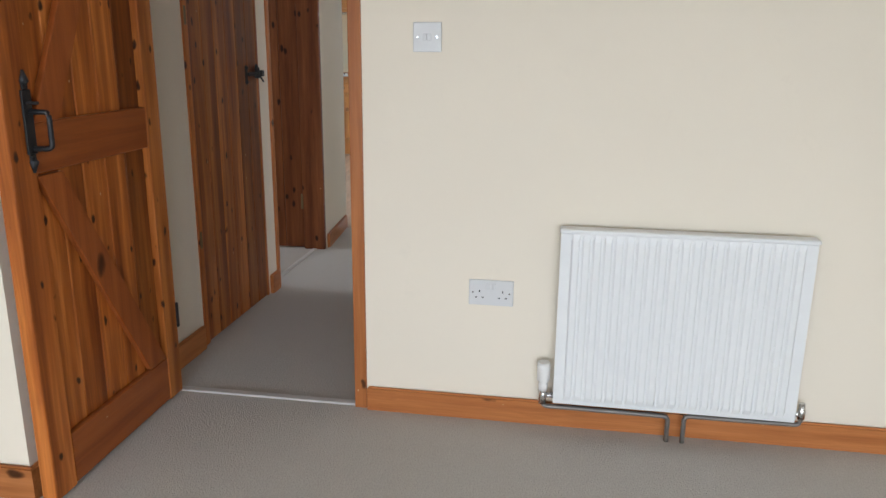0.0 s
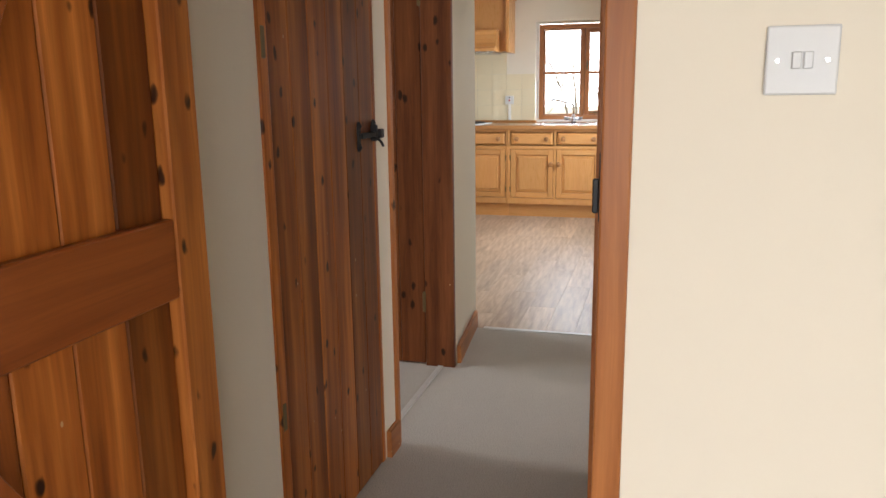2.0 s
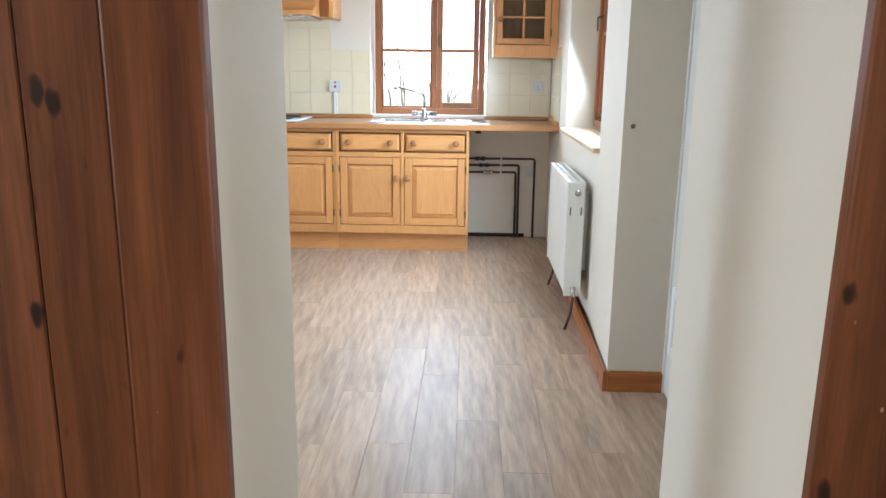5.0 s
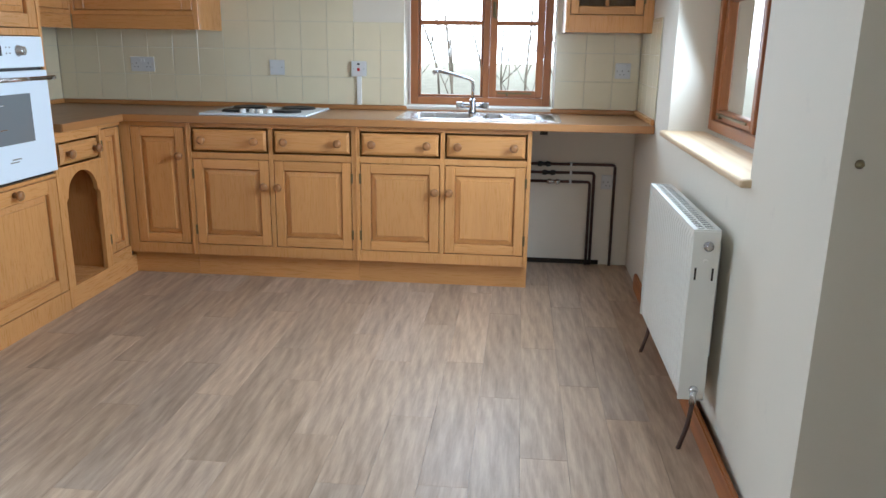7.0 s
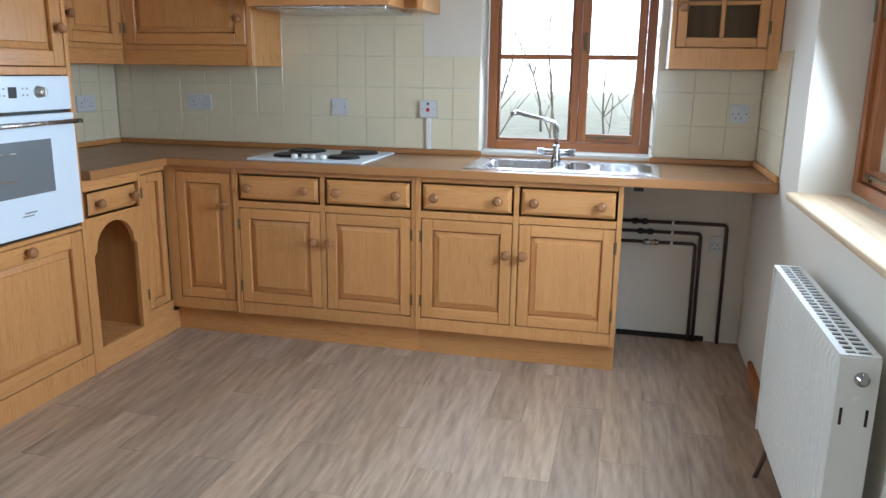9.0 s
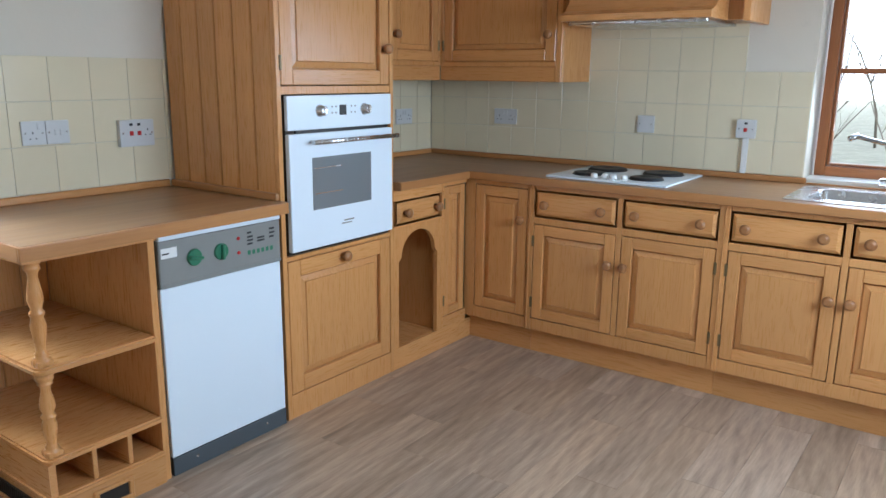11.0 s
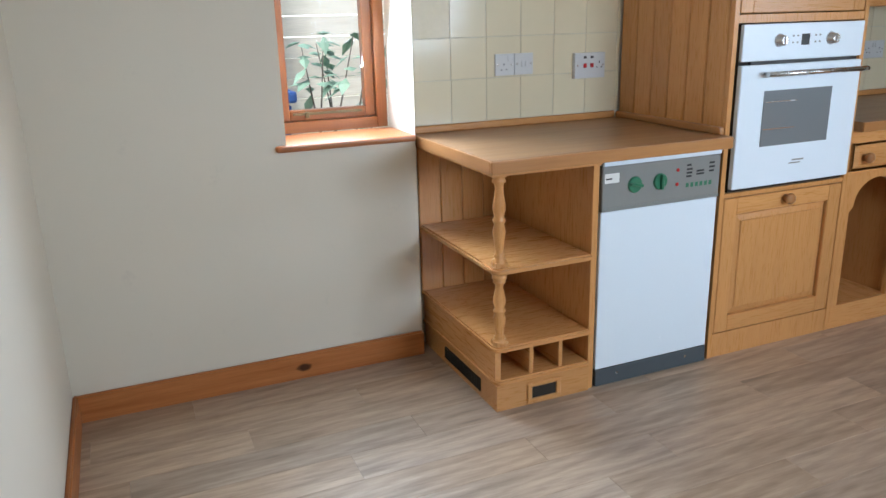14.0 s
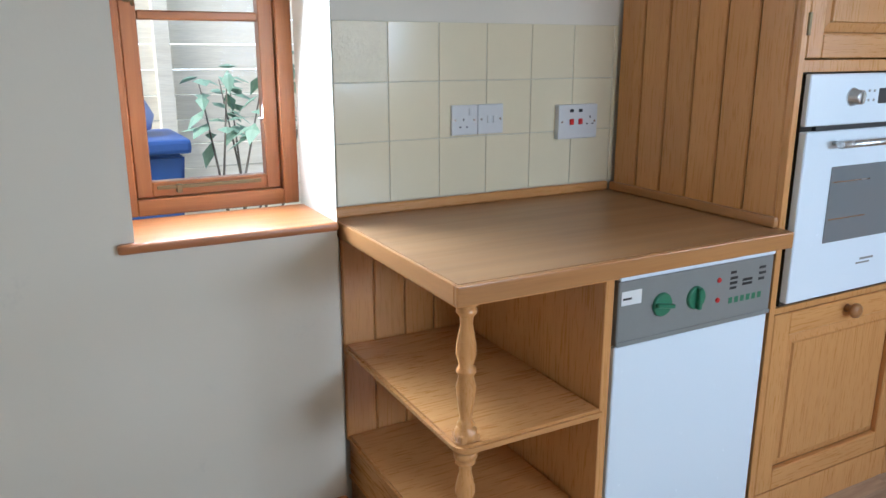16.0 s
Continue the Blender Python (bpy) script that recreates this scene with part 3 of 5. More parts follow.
# tall housing with the oven
tower = thing("oven_housing", west(8.735), "tall honey oak oven housing with boarded side", "kitchen cabinet")
TW = 0.665
part("face_frame", boxes((0, 0.022, -0.002, 0.02, 0, CEIL - 0.06), (TW - 0.022, TW, -0.002, 0.02, 0, CEIL - 0.06), (0.022, TW - 0.022, 0, 0.02, 0, 0.10), (0.022, TW - 0.022, 0, 0.02, 1.288, 1.318), (0.022, TW - 0.022, 0, 0.02, 0.655, 0.672), (0.022, TW - 0.022, 0, 0.02, 2.03, CEIL - 0.06), bevel=0.0015), oak_v, tower)
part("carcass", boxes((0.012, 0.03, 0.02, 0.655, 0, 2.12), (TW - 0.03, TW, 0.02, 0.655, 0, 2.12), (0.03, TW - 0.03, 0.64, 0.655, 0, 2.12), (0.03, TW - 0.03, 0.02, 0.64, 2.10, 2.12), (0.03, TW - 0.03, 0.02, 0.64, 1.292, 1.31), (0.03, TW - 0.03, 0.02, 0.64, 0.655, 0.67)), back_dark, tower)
board = part("side_board", boxes((0.0, 0.012, 0, 0.101, 0.0, 2.12), bevel=0.004), oak_v, tower, "upright matchboard with a grooved joint")
board.matrix_basis = pose(0, 0.022, 0)
for i in range(1, 6):
    share("side_board", board, tower, pose(0, 0.022 + i * 0.105, 0))
panel_door(tower, 0.022, 1.318, TW - 0.044, 0.712, (TW - 0.082, 0.150), "left", 0.062)
low = panel_door(tower, 0.022, 0.10, TW - 0.044, 0.555, (0.31, 0.525), "", 0.07, "drop_front")
part("cornice", boxes((-0.02, TW + 0.02, -0.03, 0.655, 2.13, 2.165), (-0.01, TW + 0.01, -0.015, 0.655, 2.11, 2.13), bevel=0.006), oak_h, tower)

oven = thing("built_in_oven", west(8.766), "white glass built-in electric oven, closed", "oven")
OW = 0.602
part("body", boxes((0.004, OW - 0.004, 0.0, 0.5, 0.676, 1.284)), shadow_gap, oven)
part("control_panel", boxes((0.002, OW - 0.002, -0.018, 0.0, 1.155, 1.284), bevel=0.003), white_gloss, oven, "white control panel")
door = part("oven_door", boxes((0.002, OW - 0.002, -0.024, 0.0, 0.690, 1.142), bevel=0.003), white_gloss, oven, "white glass oven door")
part("oven_window", boxes((0.116, 0.458, -0.0262, -0.024, 0.843, 1.048), bevel=0.0008), dark_glass, door, "grey tinted viewing window")
for rz in (0.905, 1.005):
    part("rack_line", boxes((0.126, 0.28, -0.0266, -0.0262, rz, rz + 0.003)), steel, door)
part("vent_slot", boxes((0.05, OW - 0.05, -0.012, -0.0, 1.142, 1.155)), black_plastic, oven)
bar = part("handle", tube([(0.09, -0.062, 1.110), (OW - 0.01, -0.062, 1.110)], 0.009, 12), steel, door, "brushed steel bar handle")
for hx in (0.11, OW - 0.03):
    part("handle_post", tube([(hx, -0.024, 1.110), (hx, -0.062, 1.110)], 0.006, 8), steel, bar)
for hx in (0.172, 0.428):
    k = part("dial", lathe([(0.024, 0.0), (0.023, -0.004), (0.020, -0.006), (0.018, -0.026), (0.014, -0.028)], 20, "Y"), steel, oven, "round metal dial")
    k.matrix_basis = pose(hx, -0.018, 1.225)
    part("pointer", boxes((-0.004, 0.004, -0.032, -0.026, -0.016, 0.016), bevel=0.001), steel, k)
part("display", boxes((0.280, 0.320, -0.0186, -0.018, 1.205, 1.245)), black_plastic, oven, "small dark clock display")
for bx in (0.235, 0.257, 0.346, 0.368):
    for bz in (1.212, 1.236):
        part("symbol", boxes((bx, bx + 0.008, -0.0186, -0.018, bz, bz + 0.006)), grey_panel, oven)
part("maker_mark", boxes((0.275, 0.335, -0.0246, -0.024, 0.765, 0.770), (0.290, 0.350, -0.0246, -0.024, 0.776, 0.782)), grey_panel, oven)

# low unit with an arched opening, a drawer and a narrow door
dog = thing("arched_cabinet", west(9.402), "honey oak unit with an arched open bay and drawer", "kitchen cabinet", "kitchen base cabinets")
AW, A0, A1, AZ0, AZS = 0.372, 0.036, 0.336, 0.105, 0.52
bm = bmesh.new()
outer, inner = [], []
arc = [(A0, AZ0), (A0, AZS)] + [((A0 + A1) / 2 - (A1 - A0) / 2 * math.cos(a) * 0.86, AZS + 0.02 + 0.115 * math.sin(a)) for a in [math.pi * i / 14 for i in range(15)]] + [(A1, AZS), (A1, AZ0)]
top = 0.680
for y in (0.0, 0.022):
    vi = [bm.verts.new((x, y, z)) for x, z in arc]
    vo = [bm.verts.new((min(AW, max(0, AW * i / (len(arc) - 1))) if 1 < i < len(arc) - 2 else (0 if i < 2 else AW), y, AZ0 if i in (0, len(arc) - 1) else (AZS if i in (1, len(arc) - 2) else top))) for i in range(len(arc))]
    inner.append(vi)
    outer.append(vo)
for i in range(len(arc) - 1):
    bm.faces.new((inner[0][i], inner[0][i + 1], outer[0][i + 1], outer[0][i]))
    bm.faces.new((inner[0][i], inner[1][i], inner[1][i + 1], inner[0][i + 1]))
for sx, i in ((0, 1), (AW, len(arc) - 2)):
    j = i + 1 if sx == 0 else i - 1
    bm.faces.new((outer[0][i], outer[0][j], bm.verts.new((sx, 0, top))))
bmesh.ops.recalc_face_normals(bm, faces=bm.faces[:])
part("arched_front", bm, oak_v, dog, "front board cut to an arch")
part("base_rail", boxes((0, 0.640, 0, 0.02, 0, AZ0), (0, AW, 0, 0.02, top, 0.690), (0, AW, 0, 0.02, 0.806, BASE_TOP), (AW, AW + 0.016, -0.002, 0.02, AZ0, BASE_TOP), bevel=0.0015), oak_h, dog)
drawer(dog, 0.018, 0.690, AW - 0.03, 0.116)
panel_door(dog, AW + 0.016, 0.165, 0.185, 0.668, None, "left", 0.045)
part("top_rail", boxes((AW + 0.016, 0.588, 0, 0.02, 0.833, BASE_TOP), bevel=0.0015), oak_h, dog)
part("bottom_rail", boxes((AW + 0.016, 0.588, 0, 0.02, AZ0, 0.165), bevel=0.0015), oak_h, dog)
for bx in (0.0, AW - 0.012):
    part("bay_side", boxes((bx, bx + 0.012, 0.022, 0.60, 0.0, top)), oak_v, dog)
part("bay_back", boxes((0.012, AW - 0.012, 0.59, 0.60, 0.0, top)), oak_v, dog, "plain wooden back of the open bay")
part("bay_floor", boxes((0.012, AW - 0.012, 0.022, 0.59, 0.09, AZ0)), oak_d, dog)
part("bay_top", boxes((0.012, AW - 0.012, 0.022, 0.59, top - 0.01, top)), oak_d, dog)

# dishwasher
dish = thing("dishwasher", west(8.197), "white dishwasher with a grey control panel, closed", "dishwasher")
DW = 0.525
part("body", boxes((0.004, DW - 0.004, 0.012, 0.58, 0.02, 0.845)), shadow_gap, dish)
part("top_strip", boxes((0.006, DW - 0.002, -0.012, 0.02, 0.832, 0.850), bevel=0.002), white_gloss, dish)
fascia = part("control_panel", boxes((0.004, DW - 0.004, -0.010, 0.012, 0.672, 0.831), bevel=0.003), grey_panel, dish, "grey control panel")
part("door", boxes((0.004, DW - 0.004, -0.006, 0.012, 0.068, 0.670), bevel=0.003), white_gloss, dish, "plain white door")
part("lip", boxes((0.004, DW - 0.004, -0.013, -0.010, 0.672, 0.684), bevel=0.001), grey_panel, dish)
kick = part("plinth", boxes((0.004, DW - 0.004, -0.008, 0.02, 0.0, 0.066), bevel=0.002), dark_plinth, dish, "slate grey kick plate")
for sx in (0.10, 0.42):
    part("screw", lathe([(0.006, 0.0), (0.005, -0.002)], 8, "Y"), steel, kick).matrix_basis = pose(sx, -0.008, 0.040)
for hx in (0.138, 0.248):
    k = part("dial", lathe([(0.030, 0.0), (0.029, -0.005), (0.026, -0.008)], 20, "Y"), green_plastic, fascia, "round green programme dial")
    k.matrix_basis = pose(hx, -0.010, 0.757)
    part("grip", boxes((-0.027, 0.027, -0.020, -0.008, -0.005, 0.005), bevel=0.002), green_plastic, k).matrix_basis = pose(0, 0, 0, 0, 90 if hx > 0.2 else 10, 0)
for lz in (0.738, 0.790):
    part("indicator_lamp", lathe([(0.007, 0.0), (0.006, -0.003)], 12, "Y"), red_plastic, fascia, "small red indicator lamp").matrix_basis = pose(0.325, -0.010, lz)
part("sticker", boxes((0.012, 0.072, -0.0108, -0.010, 0.772, 0.806)), white_plastic, fascia, "small white paper sticker")
part("sticker_text", boxes((0.016, 0.042, -0.0112, -0.0108, 0.785, 0.790)), black_plastic, fascia)
for i, (bx, bz, bw) in enumerate(((0.365, 0.800, 0.02), (0.365, 0.785, 0.026), (0.365, 0.772, 0.026), (0.365, 0.759, 0.024), (0.41, 0.775, 0.035), (0.41, 0.764, 0.035), (0.468, 0.800, 0.024), (0.468, 0.785, 0.026), (0.468, 0.770, 0.022))):
    part("printed_line", boxes((bx, bx + bw, -0.0106, -0.010, bz, bz + 0.007)), black_plastic, fascia)
for i in range(6):
    part("printed_symbol", boxes((0.365 + i * 0.021, 0.378 + i * 0.021, -0.0106, -0.010, 0.722, 0.738)), green_plastic, fascia)

# open shelf unit at the end of the worktop
SX0, SX1, SY0, SY1 = KW + 0.012, -2.925, 7.778, 8.165
shelf = thing("open_shelf_unit", pose(0, 0, 0), "honey oak open end shelves with turned spindles", "shelf unit")
side = part("side_panel", boxes((SX0, -2.938, SY1, SY1 + 0.025, 0, BASE_TOP), bevel=0.002), oak_v, shelf)
nb = 4
for i in range(nb):
    y0 = SY0 + (SY1 - SY0) * i / nb
    part("back_board", boxes((SX0 - 0.01, SX0 + 0.006, y0 + 0.001, y0 + (SY1 - SY0) / nb - 0.001, 0.22, BASE_TOP), bevel=0.004), oak_v, shelf)


def moulded_shelf(z, thick, name="shelf"):
    bm = bmesh.new()
    pts = [(SX0 + 0.006, SY0), (SX1 - 0.035, SY0), (SX1, SY0 + 0.035), (SX1, SY1), (SX0 + 0.006, SY1)]
    r = [(SX1 - 0.035 + 0.035 * math.sin(a), SY0 + 0.035 - 0.035 * math.cos(a)) for a in [math.pi / 2 * i / 6 for i in range(7)]]
    pts = [(SX0 + 0.006, SY0)] + r + [(SX1, SY1), (SX0 + 0.006, SY1)]
    lo = [bm.verts.new((x, y, z - thick)) for x, y in pts]
    hi = [bm.verts.new((x, y, z)) for x, y in pts]
    bm.faces.new(hi)
    bm.faces.new(lo[::-1])
    for i in range(len(pts)):
        bm.faces.new((lo[i], lo[(i + 1) % len(pts)], hi[(i + 1) % len(pts)], hi[i]))
    bmesh.ops.recalc_face_normals(bm, faces=bm.faces[:])
    edges = [e for e in bm.edges if abs(e.verts[0].co.z - e.verts[1].co.z) < 1e-6]
    bmesh.ops.bevel(bm, geom=edges, offset=thick * 0.3, segments=2, affect="EDGES")
    return part(name, bm, oak_d, shelf)


moulded_shelf(0.528, 0.024)
moulded_shelf(0.243, 0.022)
moulded_shelf(0.118, 0.020)
SPINDLE = [(0.021, 0.0), (0.021, 0.022), (0.013, 0.026), (0.017, 0.034), (0.012, 0.042), (0.0115, 0.05), (0.016, 0.085), (0.019, 0.115), (0.014, 0.138), (0.0185, 0.146), (0.0185, 0.152), (0.013, 0.160), (0.019, 0.185), (0.018, 0.205), (0.0115, 0.245), (0.0125, 0.262), (0.019, 0.270), (0.019, 0.276), (0.015, 0.281), (0.022, 0.287), (0.022, 0.306)]


def spindle(z0, z1):
    k = (z1 - z0) / 0.306
    ob = part("spindle", lathe([(r * 1.18, h * k) for r, h in SPINDLE], 18), oak_v, shelf, "turned baluster spindle")
    ob.matrix_basis = pose(SX1 - 0.032, SY0 + 0.034, z0)
    part("spindle_foot", boxes((-0.023, 0.023, -0.023, 0.023, 0.0, 0.018), bevel=0.002), oak_v, ob)
    return ob


spindle(0.529, BASE_TOP - 0.001)
spindle(0.244, 0.503)
part("south_panel", boxes((SX0 + 0.006, SX1 - 0.03, SY0 + 0.006, SY0 + 0.022, 0.118, 0.222), (SX1 - 0.03, SX1 - 0.012, SY0 + 0.006, SY0 + 0.028, 0.118, 0.222)), oak_h, shelf)
for dy in (0.142, 0.262):
    part("divider", boxes((SX0 + 0.1, SX1 - 0.012, SY0 + dy, SY0 + dy + 0.016, 0.118, 0.222), bevel=0.002), oak_h, shelf)
part("base", boxes((SX0 + 0.006, SX1 - 0.004, SY0 + 0.008, SY1, 0.0, 0.098)), oak_d, shelf)
fr = part("front_grille", boxes((SX1 - 0.004, SX1 + 0.006, SY0 + 0.128, SY0 + 0.264, 0.008, 0.024), (SX1 - 0.004, SX1 + 0.006, SY0 + 0.128, SY0 + 0.264, 0.070, 0.084), (SX1 - 0.004, SX1 + 0.006, SY0 + 0.128, SY0 + 0.146, 0.024, 0.070), (SX1 - 0.004, SX1 + 0.006, SY0 + 0.246, SY0 + 0.264, 0.024, 0.070), bevel=0.003), oak_h, shelf)
part("mesh_insert", boxes((SX1 - 0.005, SX1 - 0.002, SY0 + 0.146, SY0 + 0.246, 0.024, 0.070)), shadow_gap, fr, "black ventilation mesh")
gr = part("side_grille", boxes((SX0 + 0.22, SX1 - 0.13, SY0 + 0.004, SY0 + 0.010, 0.022, 0.074), bevel=0.002), shadow_gap, shelf, "long black ventilation grille")
for i in range(22):
    part("grille_bar", boxes((SX0 + 0.225 + i * 0.0138, SX0 + 0.2275 + i * 0.0138, SY0 + 0.002, SY0 + 0.005, 0.026, 0.070)), black_plastic, gr)

# ---- worktops ----


def worktop(label):
    return thing("worktop", pose(0, 0, 0), label, "worktop", "kitchen worktops")


W0, W1 = BASE_TOP, 0.897
wt = worktop("long wood-effect worktop along the window wall")
bm = bmesh.new()
SINK = (-1.43, -0.60, 10.03, 10.47)
ox0, ox1, oy0, oy1 = KW + 0.002, KE - 0.002, 9.955, KN - 0.002
b0, b1, b2, b3 = SINK[0] + 0.04, SINK[0] + 0.55, SINK[2] + 0.05, SINK[3] - 0.06
for i, (xa, xb) in enumerate(((ox0, b0), (b0, b1), (b1, ox1))):
    for j, (ya, yb) in enumerate(((oy0, b2), (b2, b3), (b3, oy1))):
        if (i, j) != (1, 1):
            box(bm, xa, xb, ya, yb, W0, W1)
bmesh.ops.remove_doubles(bm, verts=bm.verts[:], dist=1e-5)
part("slab", bm, top_x, wt)
part("nosing", boxes((-2.905, ox1, 9.948, 9.955, W0 + 0.002, W1 - 0.001), bevel=0.003, segments=2), edge_x, wt, "lighter oak front edge")
part("return_slab", boxes((KW + 0.002, -2.908, 9.403, 9.955, W0, W1)), top_y, wt)
part("return_nosing", boxes((-2.908, -2.900, 9.403, 9.948, W0 + 0.002, W1 - 0.001), bevel=0.003, segments=2), edge_y, wt, "lighter oak front edge")
part("upstand", boxes((KW + 0.018, -1.47, KN - 0.020, KN - 0.002, W1, 0.924), (-1.47, -0.63, KN - 0.020, KN - 0.002, W1, 0.904), (-0.63, KE - 0.02, KN - 0.020, KN - 0.002, W1, 0.924), bevel=0.004), edge_x, wt, "narrow oak upstand")
part("upstand", boxes((KW + 0.002, KW + 0.018, 9.403, KN - 0.002, W1, 0.924), bevel=0.004), oak_d, wt, "narrow oak upstand")
part("upstand", boxes((KE - 0.020, KE - 0.002, 9.965, KN - 0.002, W1, 0.928), bevel=0.006), oak_d, wt, "narrow oak upstand")
part("bracket", boxes((-0.70, -0.66, 9.985, 10.01, W0 - 0.02, W0)), shadow_gap, wt)
ws = worktop("short wood-effect worktop over the dishwasher")
part("slab", boxes((KW + 0.002, -2.912, 7.767, 8.735, W0, W1)), top_y, ws)
part("nosing", boxes((-2.912, -2.898, 7.757, 8.735, W0 - 0.004, W1 - 0.0005), bevel=0.004, segments=2), edge_y, ws, "lighter oak front edge")
part("end_nosing", boxes((KW + 0.002, -2.912, 7.757, 7.767, W0 - 0.004, W1 - 0.0005), bevel=0.003, segments=2), edge_x, ws, "lighter oak end edge")
part("moulding", boxes((KW + 0.02, -2.925, 7.772, 7.784, W0 - 0.016, W0 - 0.004), (-2.937, -2.925, 7.784, 8.19, W0 - 0.016, W0 - 0.004)), oak_h, ws)
part("upstand", boxes((KW + 0.002, KW + 0.020, 7.76, 8.714, W1, 0.926), bevel=0.005), oak_d, ws, "narrow oak upstand")
part("upstand", boxes((KW + 0.020, -2.945, 8.714, 8.734, W1, 0.926), bevel=0.008, segments=2), edge_x, ws, "narrow rounded oak upstand")

# ---- wall cabinets ----
wc = thing("wall_cabinet", pose(-3.300, 9.402, 0, 0, 0, 90), "honey oak wall cabinet with two doors beside the oven housing", "kitchen cabinet", "kitchen wall cabinets")
WW = 0.838
part("carcass", boxes((0, WW, 0.022, 0.306, 1.415, 2.12)), oak_v, wc)
part("face_frame", boxes((0, 0.022, 0, 0.022, 1.41, 2.12), (WW - 0.022, WW, 0, 0.022, 1.41, 2.12), (0.022, WW - 0.022, 0, 0.022, 1.41, 1.432), (0.022, WW - 0.022, 0, 0.022, 2.06, 2.12), (0.395, 0.412, 0, 0.022, 1.432, 2.06), bevel=0.0015), oak_v, wc)
panel_door(wc, 0.022, 1.432, 0.373, 0.628, (0.345, 0.13), "left")
panel_door(wc, 0.412, 1.432, 0.404, 0.628, (0.028, 0.13), "right")
part("pelmet", boxes((0, WW, 0.004, 0.022, 1.335, 1.41), bevel=0.003), oak_h, wc)
part("cornice", boxes((0, WW, -0.03, 0.306, 2.12, 2.16), bevel=0.008), oak_h, wc)

wn2 = thing("wall_cabinet", pose(-3.30, 10.235, 0), "honey oak wall cabinet with one wide door beside the hood", "kitchen cabinet", "kitchen wall cabinets")
NW = 0.73
part("carcass", boxes((0, NW - 0.016, 0.022, 0.333, 1.415, 2.12)), oak_v, wn2)
part("face_frame", boxes((0, 0.02, 0, 0.022, 1.41, 2.12), (NW - 0.03, NW, 0, 0.022, 1.335, 2.12), (0.02, NW - 0.03, 0, 0.022, 1.41, 1.432), (0.02, NW - 0.03, 0, 0.022, 2.06, 2.12), bevel=0.0015), oak_v, wn2)
panel_door(wn2, 0.02, 1.432, NW - 0.05, 0.628, (NW - 0.085, 0.13), "left", 0.06)
part("end_panel", boxes((NW - 0.016, NW, 0.022, 0.333, 1.335, 2.12), bevel=0.002), oak_v, wn2)
part("pelmet", boxes((0, NW - 0.03, 0.004, 0.022, 1.335, 1.41), bevel=0.003), oak_h, wn2)
part("cornice", boxes((0, NW, -0.03, 0.333, 2.12, 2.16), bevel=0.008), oak_h, wn2)

hood = thing("cooker_hood", pose(-2.568, 10.235, 0), "wooden canopy cooker hood with a coved front", "cooker hood")
HW = 0.868
part("side_panel", boxes((HW - 0.03, HW, 0.0, 0.333, 1.60, 2.13), bevel=0.003), oak_v, hood)
part("front_panel", boxes((0, HW - 0.03, 0.05, 0.07, 1.80, 2.12)), oak_v, hood)
part("cornice", boxes((0, HW + 0.035, -0.035, 0.333, 2.135, 2.17), (0, HW + 0.018, -0.018, 0.333, 2.115, 2.135), bevel=0.006), oak_h, hood)
bm = bmesh.new()
prof = [(0.05, 1.815), (-0.075, 1.815), (-0.08, 1.80), (-0.072, 1.77), (-0.075, 1.73), (-0.095, 1.69), (-0.13, 1.655), (-0.185, 1.635), (-0.185, 1.607), (0.05, 1.607)]
rows = [[bm.verts.new((x, y, z)) for y, z in prof] for x in (0.075, HW - 0.105)]
for i in range(len(prof)):
    j = (i + 1) % len(prof)
    bm.faces.new((rows[0][i], rows[0][j], rows[1][j], rows[1][i]))
bm.faces.new(rows[0][::-1])
bm.faces.new(rows[1])
bmesh.ops.recalc_face_normals(bm, faces=bm.faces[:])
part("canopy", bm, oak_h, hood, "coved oak canopy")
part("back_box", boxes((0.0, HW - 0.03, 0.07, 0.333, 1.61, 2.12)), oak_v, hood)
part("filter_tray", boxes((0.10, HW - 0.13, -0.15, 0.28, 1.592, 1.607), bevel=0.003), steel, hood, "pale metal underside of the extractor")

gc = thing("glazed_wall_cabinet", pose(-0.588, 10.24, 0), "honey oak wall cabinet with a small-paned glass door", "kitchen cabinet", "kitchen wall cabinets")
GW = 0.448
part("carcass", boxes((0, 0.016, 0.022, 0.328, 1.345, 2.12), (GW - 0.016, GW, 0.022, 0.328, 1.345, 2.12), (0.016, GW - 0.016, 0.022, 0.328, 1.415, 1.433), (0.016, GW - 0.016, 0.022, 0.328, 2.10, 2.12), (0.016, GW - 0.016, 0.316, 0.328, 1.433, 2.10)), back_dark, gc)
part("inner_shelf", boxes((0.017, GW - 0.017, 0.05, 0.315, 1.755, 1.772)), oak_h, gc)
part("face_frame", boxes((0, 0.02, 0, 0.022, 1.345, 2.12), (GW - 0.05, GW, 0, 0.022, 1.345, 2.12), (0.02, GW - 0.05, 0, 0.022, 1.345, 1.432), (0.02, GW - 0.05, 0, 0.022, 2.085, 2.12), bevel=0.0015), oak_v, gc)
panel_door(gc, 0.02, 1.432, GW - 0.07, 0.653, (0.025, 0.17), "right", 0.045, glazed=(4, 2))
part("cornice", boxes((-0.03, GW, -0.035, 0.328, 2.12, 2.16), bevel=0.008), oak_h, gc)

# ---- windows ----


